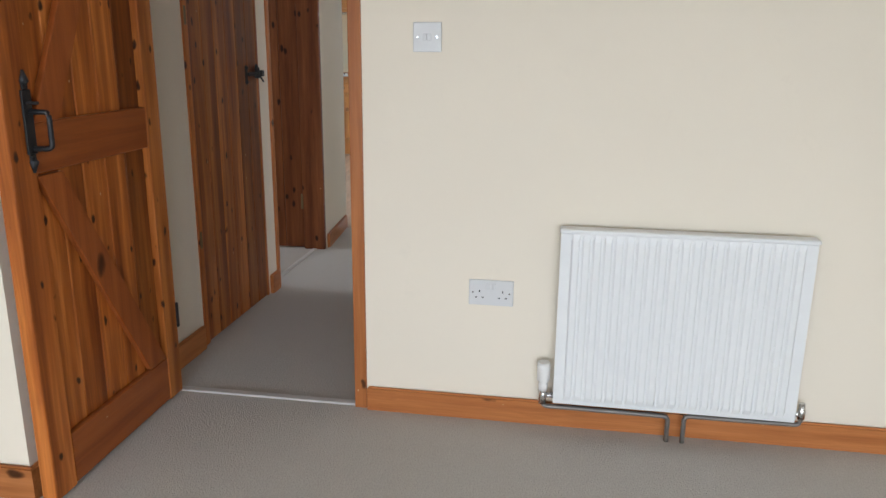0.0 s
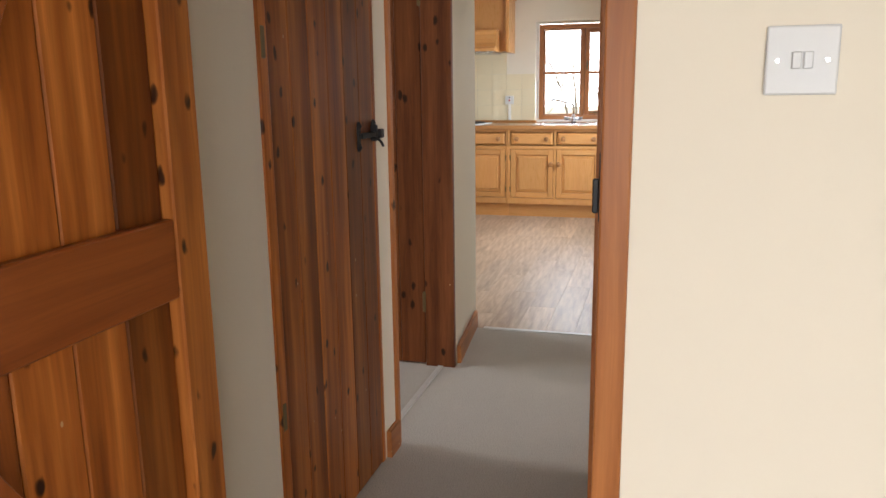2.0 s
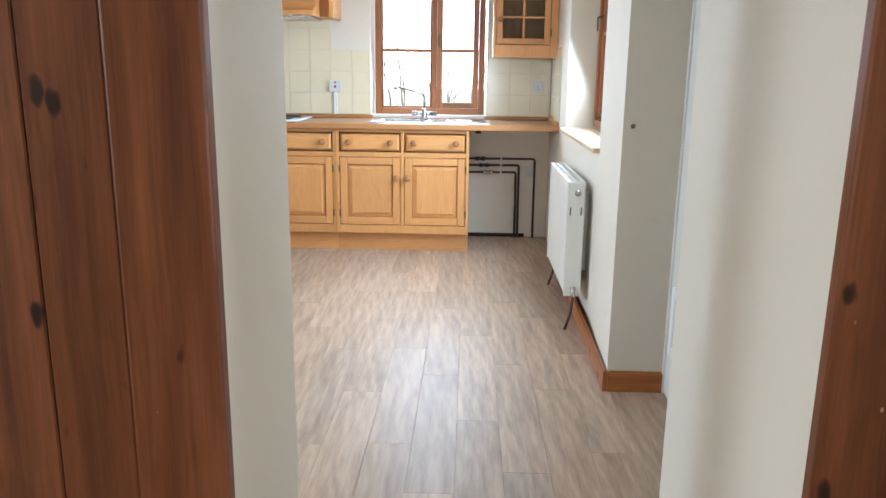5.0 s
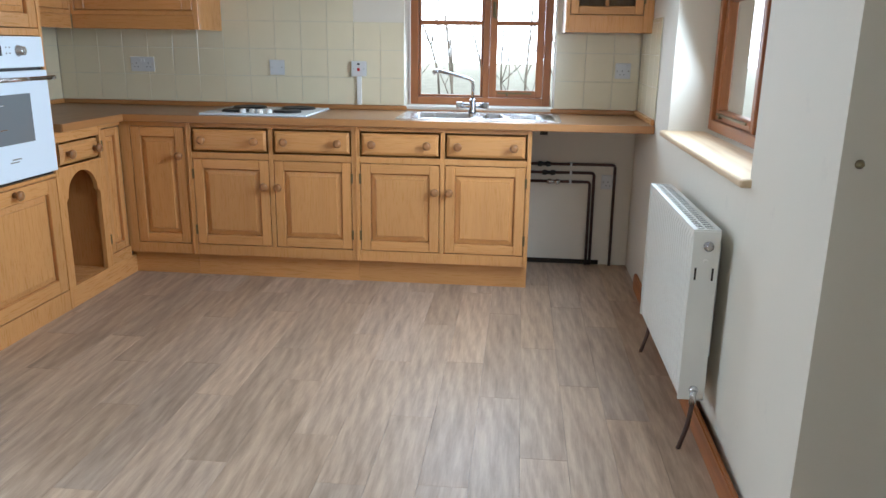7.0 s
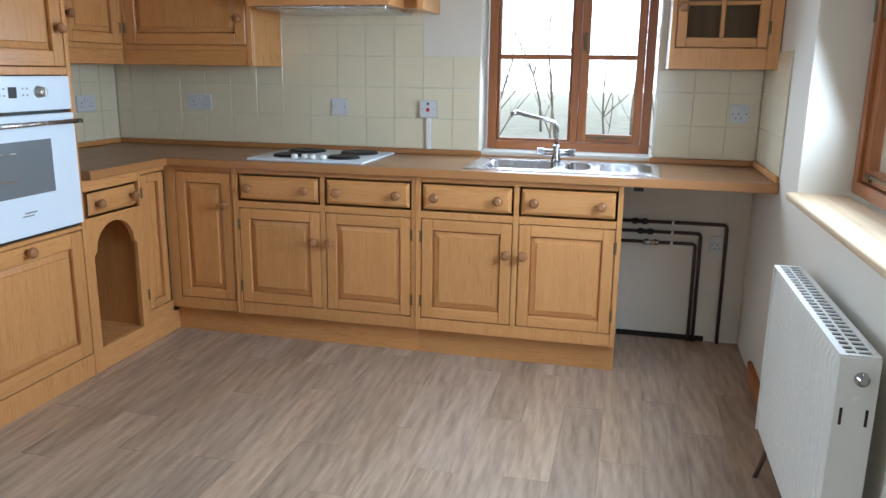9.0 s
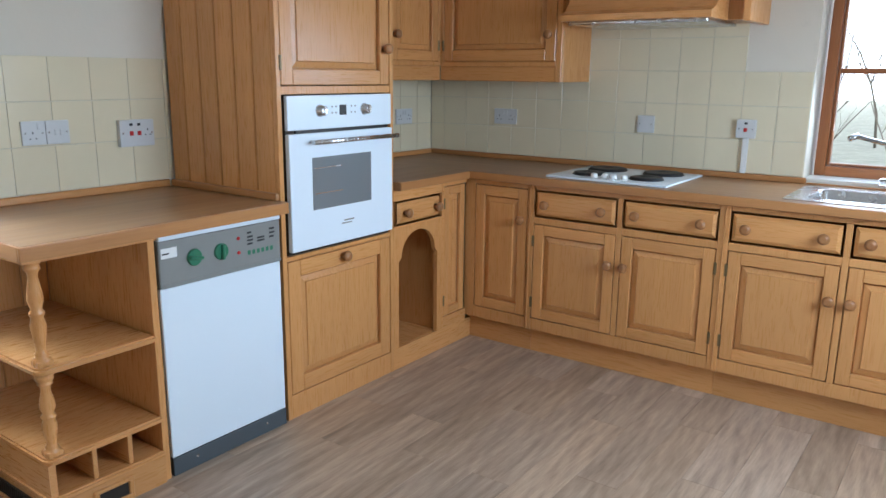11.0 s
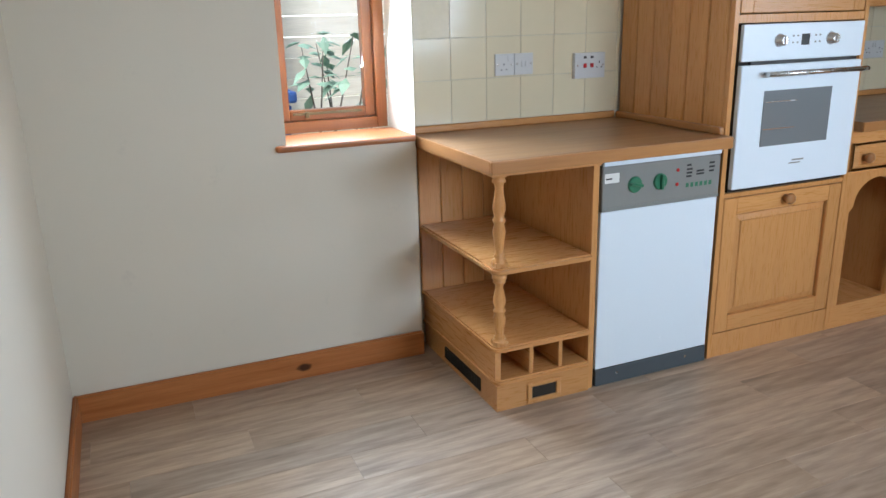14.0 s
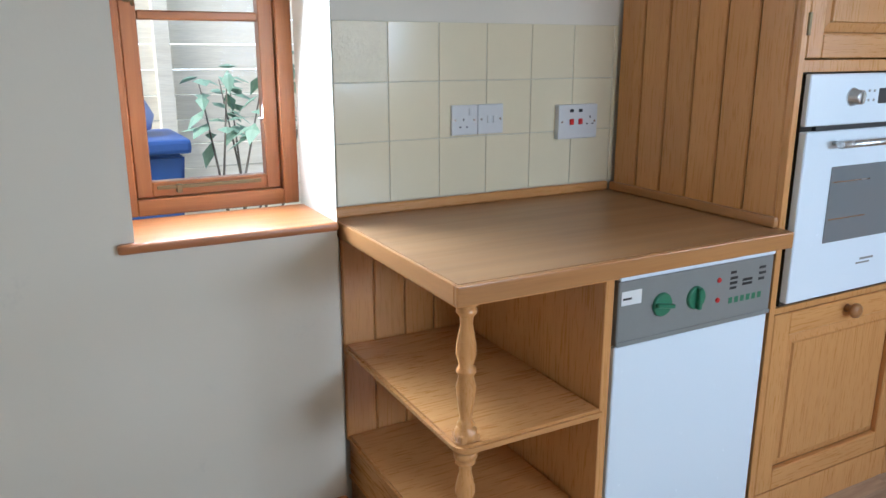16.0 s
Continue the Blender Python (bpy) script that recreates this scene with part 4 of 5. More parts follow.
def window(name, m, w, h, lights, label, sash_bar):
    """lights: (x0, x1, opens). The inner face of the frame lies at y = 0."""
    win = thing(name, m, label, "window", kind="structure")
    f = 0.045
    part("window_frame", boxes((0, f, 0, 0.07, 0, h), (w - f, w, 0, 0.07, 0, h), bevel=0.003), win_v, win)
    part("window_frame", boxes((f, w - f, 0, 0.07, 0, f), (f, w - f, 0, 0.07, h - f, h), bevel=0.003), win_x, win)
    for i, (x0, x1, opens) in enumerate(lights):
        if i:
            part("mullion", boxes((x0 - 0.036, x0, 0.004, 0.068, f, h - f), bevel=0.003), win_v, win)
        s = 0.042 if opens else 0.012
        z0, z1 = f + 0.002, h - f - 0.002
        a, b = x0 + 0.002, x1 - 0.002
        sash = part("casement" if opens else "bead", boxes((a, a + s, 0.016, 0.058, z0, z1), (b - s, b, 0.016, 0.058, z0, z1), bevel=0.003), win_v, win)
        part("rail", boxes((a + s, b - s, 0.016, 0.058, z0, z0 + s), (a + s, b - s, 0.016, 0.058, z1 - s, z1), bevel=0.003), win_x, sash)
        part("glazing_bar", boxes((a + s, b - s, 0.020, 0.054, sash_bar - 0.012, sash_bar + 0.012), bevel=0.004), win_x, sash)
        for p0, p1 in ((z0 + s, sash_bar - 0.012), (sash_bar + 0.012, z1 - s)):
            pane = part("pane", boxes((a + s - 0.004, b - s + 0.004, 0.036, 0.040, p0 - 0.004, p1 + 0.004)), glass, sash, "clear glass pane")
            pane.visible_shadow = False
        if opens:
            stay = part("stay", boxes((a + s + 0.01, b - s - 0.02, 0.004, 0.010, z0 + 0.022, z0 + 0.032), bevel=0.001), brass_old, sash, "dark metal casement stay")
            part("stay_pin", boxes((a + s + 0.06, a + s + 0.075, 0.000, 0.016, z0 + 0.010, z0 + 0.034), bevel=0.002), brass_old, stay)
            hx = a + s * 0.5
            grip = part("fastener", boxes((hx - 0.009, hx + 0.009, 0.006, 0.016, sash_bar + 0.03, sash_bar + 0.12), bevel=0.003), brass_old, sash, "dark metal casement fastener")
            part("fastener_grip", tube(bend([(hx, 0.008, sash_bar + 0.10), (hx, -0.018, sash_bar + 0.10), (hx + 0.012, -0.020, sash_bar + 0.02)], 0.01), 0.005, 8), brass_old, grip)
    return win


window("window_north", pose(-1.467, 10.70, 0.925), 0.834, 0.96, [(0.045, 0.432, False), (0.468, 0.789, True)], "two-light orange pine window over the sink", 0.475)
window("window_east", pose(0.035, 9.605, 0.925, 0, 0, -90), 1.26, 1.01, [(0.045, 0.612, True), (0.648, 1.215, True)], "orange pine casement window above the radiator", 0.55)
window("window_west", pose(-3.825, 7.247, 0.905, 0, 0, 90), 0.493, 1.03, [(0.045, 0.448, True)], "small reddish pine casement window beside the worktop", 0.525)


def sill(name, bm, mat, label):
    return tagged(part(name, bm, mat), label, "window sill", kind="structure")


sill("window_sill_north", boxes((-1.484, -0.616, KN + 0.002, 10.70, 0.905, 0.924), bevel=0.003), old_white, "white painted window sill")
sill("window_sill_east", boxes((KE - 0.034, 0.035, 8.308, 9.645, 0.885, 0.912), bevel=0.011, segments=3), wood("worn_sill_wood", (0.72, 0.56, 0.37), (0.62, 0.45, 0.27), (0.42, 0.25, 0.12), "y", 0.45, contrast=0.7), "worn varnished wooden window sill")
sb = boxes((KW - 0.27, KW + 0.022, 7.205, 7.741, 0.885, 0.909), bevel=0.010, segments=3)
sill("window_sill_west", skewed(sb), win_y, "reddish varnished wooden window sill")

# ---- doors ----


def plank_leaf(d, w, h, y0, y1, n, mat=None, z0=0.006, x0=0.0, name="plank"):
    step = w / n
    src = part(name, boxes((0.0008, step - 0.0008, y0, y1, z0, h), bevel=0.003), mat or pine_v, d)
    src.matrix_basis = pose(x0, 0, 0)
    for i in range(1, n):
        share(name, src, d, pose(x0 + i * step, 0, 0))


def brace(d, xa, za, xb, zb, width, y0, y1, mat):
    """A diagonal board between two ledges."""
    bm = bmesh.new()
    v = [bm.verts.new(p) for y in (y0, y1) for p in ((xa, y, za), (xa + width, y, za), (xb + width, y, zb), (xb, y, zb))]
    for q in ((0, 1, 2, 3), (7, 6, 5, 4), (0, 4, 5, 1), (1, 5, 6, 2), (2, 6, 7, 3), (3, 7, 4, 0)):
        bm.faces.new([v[i] for i in q])
    bmesh.ops.recalc_face_normals(bm, faces=bm.faces[:])
    bmesh.ops.bevel(bm, geom=bm.edges[:], offset=0.002, segments=1, affect="EDGES")
    return part("brace", bm, mat, d)


def framed_door(name, m, w, h, label, upright, across, planks=5, mid=(0.902, 1.031), low=0.165, left=0.095, right=0.085, ledge=None, hatch=None):
    """A framed, ledged and braced door; the braced face lies at y = 0."""
    d = thing(name, m, label, "door")
    part("stile", boxes((0, left, 0, 0.042, 0.006, h), bevel=0.003), upright, d)
    part("stile", boxes((w - right, w, 0, 0.042, 0.006, h), bevel=0.003), upright, d)
    part("rail", boxes((left, w - right, 0.0, 0.042, h - 0.12, h), bevel=0.003), across, d)
    for z0, z1 in (mid, (0.010, low)):
        part("ledge", boxes((left, w - right, 0.002, 0.022, z0, z1), bevel=0.003), ledge or across, d)
    if hatch:
        n, za, zb = hatch
        step = (w - left - right) / planks
        plank_leaf(d, step * n, h - 0.12, 0.022, 0.040, n, upright, z0=zb, x0=left)
        plank_leaf(d, step * n, za, 0.022, 0.040, n, upright, x0=left)
        plank_leaf(d, step * (planks - n), h - 0.12, 0.022, 0.040, planks - n, upright, x0=left + step * n)
    else:
        plank_leaf(d, w - left - right, h - 0.12, 0.022, 0.040, planks, upright, x0=left)
    return d


d1 = framed_door("door_living", pose(-0.955, 3.022, 0, 0, 0, 91.0), 0.728, 1.985, "open framed, ledged and braced knotty pine door", pine_v, pine_h, ledge=rust_h)
brace(d1, 0.095, 0.895, 0.535, 0.168, 0.105, 0.003, 0.021, rust_v)
brace(d1, 0.105, 1.03, 0.53, 1.862, 0.105, 0.003, 0.021, rust_v)
plate = part("handle_plate", boxes((0.062, 0.098, -0.006, 0.0, 0.955, 1.115), (0.068, 0.092, -0.005, 0.0, 1.115, 1.135), (0.068, 0.092, -0.005, 0.0, 0.935, 0.955), bevel=0.002), black_iron, d1, "black iron handle plate with spear ends")
part("spear_tip", lathe([(0.004, -0.012), (0.014, 0.0), (0.003, 0.028)], 10), black_iron, plate).matrix_basis = pose(0.080, -0.002, 1.135)
part("spear_tip", lathe([(0.003, -0.028), (0.014, 0.0), (0.004, 0.012)], 10), black_iron, plate).matrix_basis = pose(0.080, -0.002, 0.935)
part("pull", tube(bend([(0.084, -0.004, 1.060), (0.094, -0.050, 1.060), (0.094, -0.050, 0.968), (0.084, -0.004, 0.968)], 0.014), 0.007, 10), black_iron, plate, "black iron D-shaped pull")
part("thumb_press", boxes((0.074, 0.090, -0.032, -0.004, 1.078, 1.086), bevel=0.002), black_iron, plate)
part("latch_tongue", boxes((-0.026, 0.06, 0.044, 0.052, 1.062, 1.082), bevel=0.002), black_iron, d1, "black iron latch tongue")
for hz in (0.25, 1.70):
    part("hinge", boxes((0.722, 0.735, -0.006, 0.006, hz, hz + 0.09), bevel=0.002), black_iron, d1)


def trim(name, spans, mat, label, category="door frame", bevel=0.004):
    return tagged(part(name, boxes(*spans, bevel=bevel, segments=2), mat), label, category, kind="structure")


# living room doorway lining
trim("door_lining_living", [(-0.313, -0.270, ROOM_N - 0.008, ROOM_N + 0.125, 0, 2.02)], jamb_v, "knotty orange pine door lining")
trim("door_lining_living_hinge_side", [(-1.042, -0.99, ROOM_N - 0.004, ROOM_N + 0.022, 0, 2.02)], jamb_v, "knotty orange pine door lining")
trim("door_lining_living_head", [(-0.99, -0.313, ROOM_N - 0.004, ROOM_N + 0.125, 1.99, 2.02)], skirt_x, "pine door head lining")
trim("door_stop_living", [(-0.327, -0.313, ROOM_N + 0.095, ROOM_N + 0.124, 0, 1.99)], jamb_v, "pine door stop")
keep = thing("latch_keep", pose(-0.3135, 3.795, 1.08), "black iron latch keep on the door lining", "latch")
part("plate", boxes((-0.004, 0.0, -0.016, 0.026, -0.052, 0.052), bevel=0.0015), black_iron, keep)
part("staple", boxes((-0.014, -0.004, -0.006, 0.004, -0.04, 0.012), bevel=0.002), black_iron, keep)
part("screw", lathe([(0.005, 0.0), (0.004, -0.002)], 8, "X"), steel, keep).matrix_basis = pose(-0.004, 0.012, -0.03)

# cupboard door in the hall
d2 = thing("door_cupboard", pose(HALL_W + 0.002, 4.188, 0, 0, 0, 90), "closed boarded knotty pine cupboard door with an iron latch", "door")
plank_leaf(d2, 0.640, 1.975, 0.0, 0.022, 6, x0=0.020)
trim("door_frame_cupboard", [(HALL_W - 0.06, HALL_W + 0.006, 4.166, 4.206, 0, 2.0)], pine_v, "pine frame of the cupboard door")
trim("door_frame_cupboard_latch_side", [(HALL_W - 0.06, HALL_W + 0.003, 4.850, 4.872, 0, 2.0)], pine_v, "pine frame of the cupboard door")
trim("door_frame_cupboard_head", [(HALL_W - 0.06, HALL_W + 0.004, 4.186, 4.850, 1.978, 2.01)], pine_y, "pine head of the cupboard door frame")
latch = part("latch", boxes((0.525, 0.547, -0.006, 0.0, 1.070, 1.125), bevel=0.002), black_iron, d2, "black iron Suffolk latch")
for tz in (1.128, 1.066):
    part("plate_tip", lathe([(0.004, -0.012), (0.011, 0.0), (0.004, 0.012)], 10), black_iron, latch).matrix_basis = pose(0.536, -0.003, tz)
part("latch_bar", boxes((0.530, 0.680, -0.018, -0.011, 1.091, 1.108), bevel=0.002), black_iron, latch)
part("latch_catch", boxes((0.664, 0.692, -0.026, -0.010, 1.086, 1.114), bevel=0.003), black_iron, latch)
part("latch_guide", boxes((0.636, 0.652, -0.020, 0.0, 1.078, 1.128), bevel=0.003), black_iron, latch)
part("guide_tip", lathe([(0.006, 0.0), (0.008, 0.012), (0.003, 0.022)], 10), black_iron, latch).matrix_basis = pose(0.644, -0.008, 1.122)
part("lift", tube(bend([(0.61, -0.014, 1.090), (0.648, -0.026, 1.084), (0.662, -0.032, 1.062)], 0.015), [0.0045] * 7 + [0.004], 8), black_iron, latch)
for hz in (0.42, 1.30):
    part("hinge", boxes((-0.012, 0.006, -0.006, 0.002, hz, hz + 0.07), bevel=0.002), brass_old, d2)

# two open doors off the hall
# far linings and west leaf: unlit faces coloured darker than the other pine
trim("door_lining_west", [(HALL_W - 0.13, HALL_W + 0.004, 5.772, 5.80, 0, 2.02)], deep_v, "dark knotty pine door lining, its shade put into the colour")
trim("door_lining_west_near", [(HALL_W - 0.13, HALL_W + 0.012, 4.983, 5.010, 0, 2.02)], jamb_v, "pine door lining")
trim("door_lining_west_head", [(HALL_W - 0.13, HALL_W, 5.010, 5.772, 1.99, 2.02)], pine_y, "pine door head lining")
d3 = thing("door_side_room", pose(HALL_W - 0.135 - 0.70, 5.786, 0), "boarded knotty pine door standing open into a side room", "door")
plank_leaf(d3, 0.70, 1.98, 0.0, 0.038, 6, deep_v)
for hz in (0.30, 1.62):
    part("hinge", boxes((0.694, 0.708, -0.018, 0.004, hz - 0.045, hz + 0.045), bevel=0.002), brass_old, d3, "tarnished brass butt hinge")
trim("door_lining_east", [(HALL_E - 0.004, HALL_E + 0.13, 5.675, 5.70, 0, 2.02)], deep_v, "dark knotty pine door lining, its shade put into the colour")
trim("door_lining_east_near", [(HALL_E - 0.012, HALL_E + 0.13, 4.945, 4.970, 0, 2.02)], pine_v, "pine door lining")
trim("door_lining_east_head", [(HALL_E, HALL_E + 0.13, 4.970, 5.675, 1.99, 2.02)], pine_y, "pine door head lining")
trim("door_stop_east", [(HALL_E + 0.115, HALL_E + 0.150, 5.655, 5.675, 0, 1.99)], deep_v, "pine door stop")
d4 = thing("door_side_room", pose(HALL_E + 0.152, 5.668, 0), "boarded knotty pine door standing open into a lit side room", "door")
plank_leaf(d4, 0.70, 1.98, 0.004, 0.040, 9)
for hz in (0.30, 1.62):
    part("hinge", boxes((-0.014, 0.004, -0.012, 0.006, hz - 0.045, hz + 0.045), bevel=0.002), brass_old, d4, "tarnished brass butt hinge")

# back door with a cat flap
bd = framed_door("door_back", pose(0.055, 7.63, 0, 0, 0, -90), 0.95, 1.98, "closed white painted boarded back door with a cat flap", old_white, old_white, 6, (0.83, 0.985), 0.20, 0.10, 0.10, hatch=(2, 0.235, 0.44))
brace(bd, 0.11, 0.825, 0.42, 0.205, 0.12, 0.003, 0.021, old_white)
brace(bd, 0.13, 0.99, 0.62, 1.855, 0.12, 0.003, 0.021, old_white)
flap = part("cat_flap", boxes((0.085, 0.125, -0.022, 0.0, 0.205, 0.47), (0.325, 0.365, -0.022, 0.0, 0.205, 0.47), (0.125, 0.325, -0.022, 0.0, 0.43, 0.47), (0.125, 0.325, -0.022, 0.0, 0.205, 0.245), bevel=0.008, segments=2), white_plastic, bd, "white plastic cat flap frame")
fm, fn, fl, fb = material("frosted_flap")
fb.inputs["Base Color"].default_value = (0.86, 0.9, 1, 1)
fb.inputs["Roughness"].default_value, fb.inputs["IOR"].default_value = 0.35, 1.1
fb.inputs["Transmission Weight"].default_value = 1.0
part("flap_pane", boxes((0.126, 0.324, -0.010, -0.006, 0.246, 0.429), bevel=0.001), fm, flap, "pale translucent flap")
part("flap_lock", lathe([(0.013, 0.0), (0.012, -0.012), (0.006, -0.016)], 12, "Y"), black_plastic, flap).matrix_basis = pose(0.225, -0.022, 0.226)
trim("back_door_frame", [(0.05, 0.10, 7.632, 7.654, 0, 2.0)], old_white, "white painted door frame")
nail = tagged(part("wall_hook", lathe([(0.010, 0.0), (0.006, -0.004), (0.004, -0.014)], 10, "Y"), brass_old), "small dark screw in the white plaster", "screw")
nail.matrix_world = pose(-0.130, 7.655, 1.055)

# ---- radiators ----


def fluted_panel(w, h, depth, pitch):
    """A pressed steel radiator front with upright flutes, facing -y."""
    bm = bmesh.new()
    n = int((w - 0.03) / pitch)
    x0 = (w - n * pitch) / 2
    prof = [(0.0, 0.006)]
    for i in range(n):
        a = x0 + i * pitch
        prof += [(a + pitch * 0.08, 0.006), (a + pitch * 0.26, 0.0), (a + pitch * 0.74, 0.0), (a + pitch * 0.92, 0.006)]
    prof.append((w, 0.006))
    lo, hi = 0.030, h - 0.034
    ring = [[bm.verts.new((x, y if k in (1, 2) else 0.006, z)) for x, y in prof] for k, z in enumerate((0.012, lo, hi, h - 0.012))]
    for a, b in zip(ring, ring[1:]):
        for i in range(len(prof) - 1):
            bm.faces.new((a[i], a[i + 1], b[i + 1], b[i]))
    box(bm, 0, w, 0.006, 0.012, 0.0, 0.0125)
    box(bm, 0, w, 0.006, 0.012, h - 0.0125, h)
    bmesh.ops.recalc_face_normals(bm, faces=bm.faces[:])
    return bm


def radiator_body(parent, w, h, depth, paint):
    part("panel", fluted_panel(w, h, depth, 0.0327), paint, parent)
    part("rear_panel", boxes((0.004, w - 0.004, depth - 0.004, depth, 0.0, h)), paint, parent)
    for x in (0, w - 0.004):
        part("side_cover", boxes((x, x + 0.004, 0.0062, depth, 0, h)), paint, parent)


rad_paint = plain("white_radiator_enamel", (0.80, 0.81, 0.80), 0.3, grime=0.03)
old_rad = plain("aged_radiator_enamel", (0.78, 0.76, 0.69), 0.38, grime=0.05, scale=6)
r1 = thing("radiator", pose(0.372, 3.668, 0.110), "white fluted panel radiator under a bare cream wall", "radiator", "radiators")
RW, RH = 0.745, 0.580
radiator_body(r1, RW, RH, 0.045, rad_paint)
part("top_edge", boxes((-0.004, RW + 0.004, -0.003, 0.050, RH - 0.010, RH + 0.004), bevel=0.004), rad_paint, r1)
for bx in (0.12, 0.65):
    part("wall_bracket", boxes((bx, bx + 0.03, 0.045, 0.085, 0.1, 0.5)), rad_paint, r1)
tv = part("thermostatic_valve", lathe([(0.014, 0.0), (0.016, 0.02), (0.012, 0.025), (0.020, 0.035), (0.022, 0.085), (0.020, 0.098)], 16), white_plastic, r1, "white ribbed thermostatic valve head")
tv.matrix_basis = pose(-0.034, 0.025, 0.035)
part("valve_body", tube([(-0.034, 0.025, -0.012), (-0.034, 0.025, 0.040)], 0.012, 12), steel, r1, "grey metal valve body")
part("valve_union", tube([(-0.034, 0.025, 0.018), (0.004, 0.025, 0.018)], 0.010, 10), steel, r1)
part("lockshield_valve", lathe([(0.011, 0.0), (0.012, 0.03), (0.009, 0.034), (0.009, 0.052)], 12), steel, r1).matrix_basis = pose(RW + 0.022, 0.025, 0.006)
part("valve_union", tube([(RW - 0.004, 0.025, 0.022), (RW + 0.022, 0.025, 0.022)], 0.009, 10), steel, r1)
grey_pipe = plain("painted_grey_pipe", (0.22, 0.20, 0.18), 0.45, 0.4)
part("pipe", tube(bend([(-0.034, 0.025, -0.010), (-0.034, 0.025, -0.022), (0.368, 0.022, -0.022), (0.368, 0.022, -0.110)], 0.018), 0.0075, 10), grey_pipe, r1, "dull grey heating pipe")
part("pipe", tube(bend([(RW + 0.022, 0.025, 0.008), (RW + 0.022, 0.025, -0.016), (0.418, 0.022, -0.016), (0.418, 0.022, -0.110)], 0.018), 0.0075, 10), grey_pipe, r1, "dull grey heating pipe")

r2 = thing("radiator", pose(-0.258, 9.222, 0.170, 0, 0, -90), "aged white double panel radiator with grille under the window", "radiator", "radiators")
KWD, KH, KD = 0.812, 0.560, 0.080
radiator_body(r2, KWD, KH, KD, old_rad)
part("end_cover", boxes((KWD, KWD + 0.004, -0.002, KD + 0.002, -0.002, KH + 0.002), bevel=0.0015), old_rad, r2)
part("end_cover", boxes((-0.004, 0, -0.002, KD + 0.002, -0.002, KH + 0.002), bevel=0.0015), old_rad, r2)
grille = part("grille_frame", boxes((0, KWD, -0.002, 0.014, KH, KH + 0.006), (0, KWD, KD - 0.012, KD + 0.002, KH, KH + 0.006), (0, 0.014, 0.014, KD - 0.012, KH, KH + 0.006), (KWD - 0.014, KWD, 0.014, KD - 0.012, KH, KH + 0.006), (0.014, KWD - 0.014, 0.036, 0.042, KH, KH + 0.005)), old_rad, r2)
part("grille_shadow", boxes((0.014, KWD - 0.014, 0.014, KD - 0.012, KH + 0.0005, KH + 0.002)), shadow_gap, r2)
gb = part("grille_bar", boxes((-0.005, 0.005, 0.014, KD - 0.012, KH, KH + 0.005)), old_rad, grille)
gb.matrix_basis = pose(0.035, 0, 0)
for i in range(1, 25):
    share("grille_bar", gb, grille, pose(0.035 + i * 0.0308, 0, 0))
part("plug", lathe([(0.016, 0.0), (0.015, 0.010), (0.008, 0.012), (0.008, 0.016)], 14, "X"), chrome, r2, "chrome end plug").matrix_basis = pose(KWD + 0.004, 0.046, KH - 0.045)
part("plug", lathe([(0.008, 0.0), (0.007, 0.006)], 12, "X"), old_rad, r2).matrix_basis = pose(KWD + 0.004, 0.042, KH - 0.095)
for sy in (0.014, KD - 0.014):
    part("slot", boxes((KWD + 0.004, KWD + 0.005, sy - 0.003, sy + 0.003, KH - 0.155, KH - 0.115)), shadow_gap, r2)
part("plug", lathe([(0.014, 0.0), (0.013, 0.010), (0.007, 0.012)], 14, "X"), steel, r2).matrix_basis = pose(KWD + 0.004, 0.046, 0.035)
for px in (0.004, KWD + 0.012):
    part("valve_body", tube([(px, 0.045, 0.036), (px, 0.045, -0.012)], 0.011, 10), steel, r2)
    part("pipe_tail", tube(bend([(px, 0.045, -0.012), (px - 0.004, 0.040, -0.09), (px + 0.010, 0.012, -0.172)], 0.03), 0.0075, 10), copper_old, r2, "tarnished copper pipe tail")
for bx in (0.15, 0.66):
    part("wall_bracket", boxes((bx, bx + 0.03, KD, KD + 0.040, 0.1, 0.5)), old_rad, r2)

# ---- switches and sockets ----


def plate_on(name, m, w, h, label, category, features=(), depth=0.009):
    """A moulded face plate facing -y, its middle at the origin. features: kind, x, z."""
    p = thing(name, m, label, category, "electrical face plates")
    part("plate", boxes((-w / 2, w / 2, -depth, 0.0, -h / 2, h / 2), bevel=0.003, segments=2), plate_plastic, p)
    for kind, x, z in features:
        if kind == "rocker":
            part("rocker", boxes((x - 0.006, x + 0.006, -depth - 0.004, -depth, z - 0.011, z + 0.011), bevel=0.0015), plate_plastic, p)
        elif kind == "red":
            part("red_rocker", boxes((x - 0.008, x + 0.008, -depth - 0.004, -depth, z - 0.009, z + 0.009), bevel=0.0015), red_plastic, p, "red rocker switch")
        elif kind == "neon":
            part("neon", boxes((x - 0.007, x + 0.007, -depth - 0.001, -depth, z - 0.005, z + 0.005)), black_plastic, p, "small dark neon window")
        elif kind == "screw":
            part("screw", lathe([(0.0035, 0.0), (0.003, -0.001)], 8, "Y"), steel, p).matrix_basis = pose(x, -depth, z)
        elif kind == "pins":
            for dx, dz, pw, ph in ((0, 0.011, 0.004, 0.008), (-0.011, -0.010, 0.0065, 0.004), (0.011, -0.010, 0.0065, 0.004)):
                part("pin_hole", boxes((x + dx - pw / 2, x + dx + pw / 2, -depth - 0.0006, -depth, z + dz - ph / 2, z + dz + ph / 2)), black_plastic, p)
    return p


def single(m, label="single white power socket with a switch", feats=None):
    return plate_on("power_socket", m, 0.086, 0.086, label, "socket", feats or [("pins", -0.004, -0.010), ("rocker", 0.018, 0.024), ("screw", -0.031, 0), ("screw", 0.031, 0)])


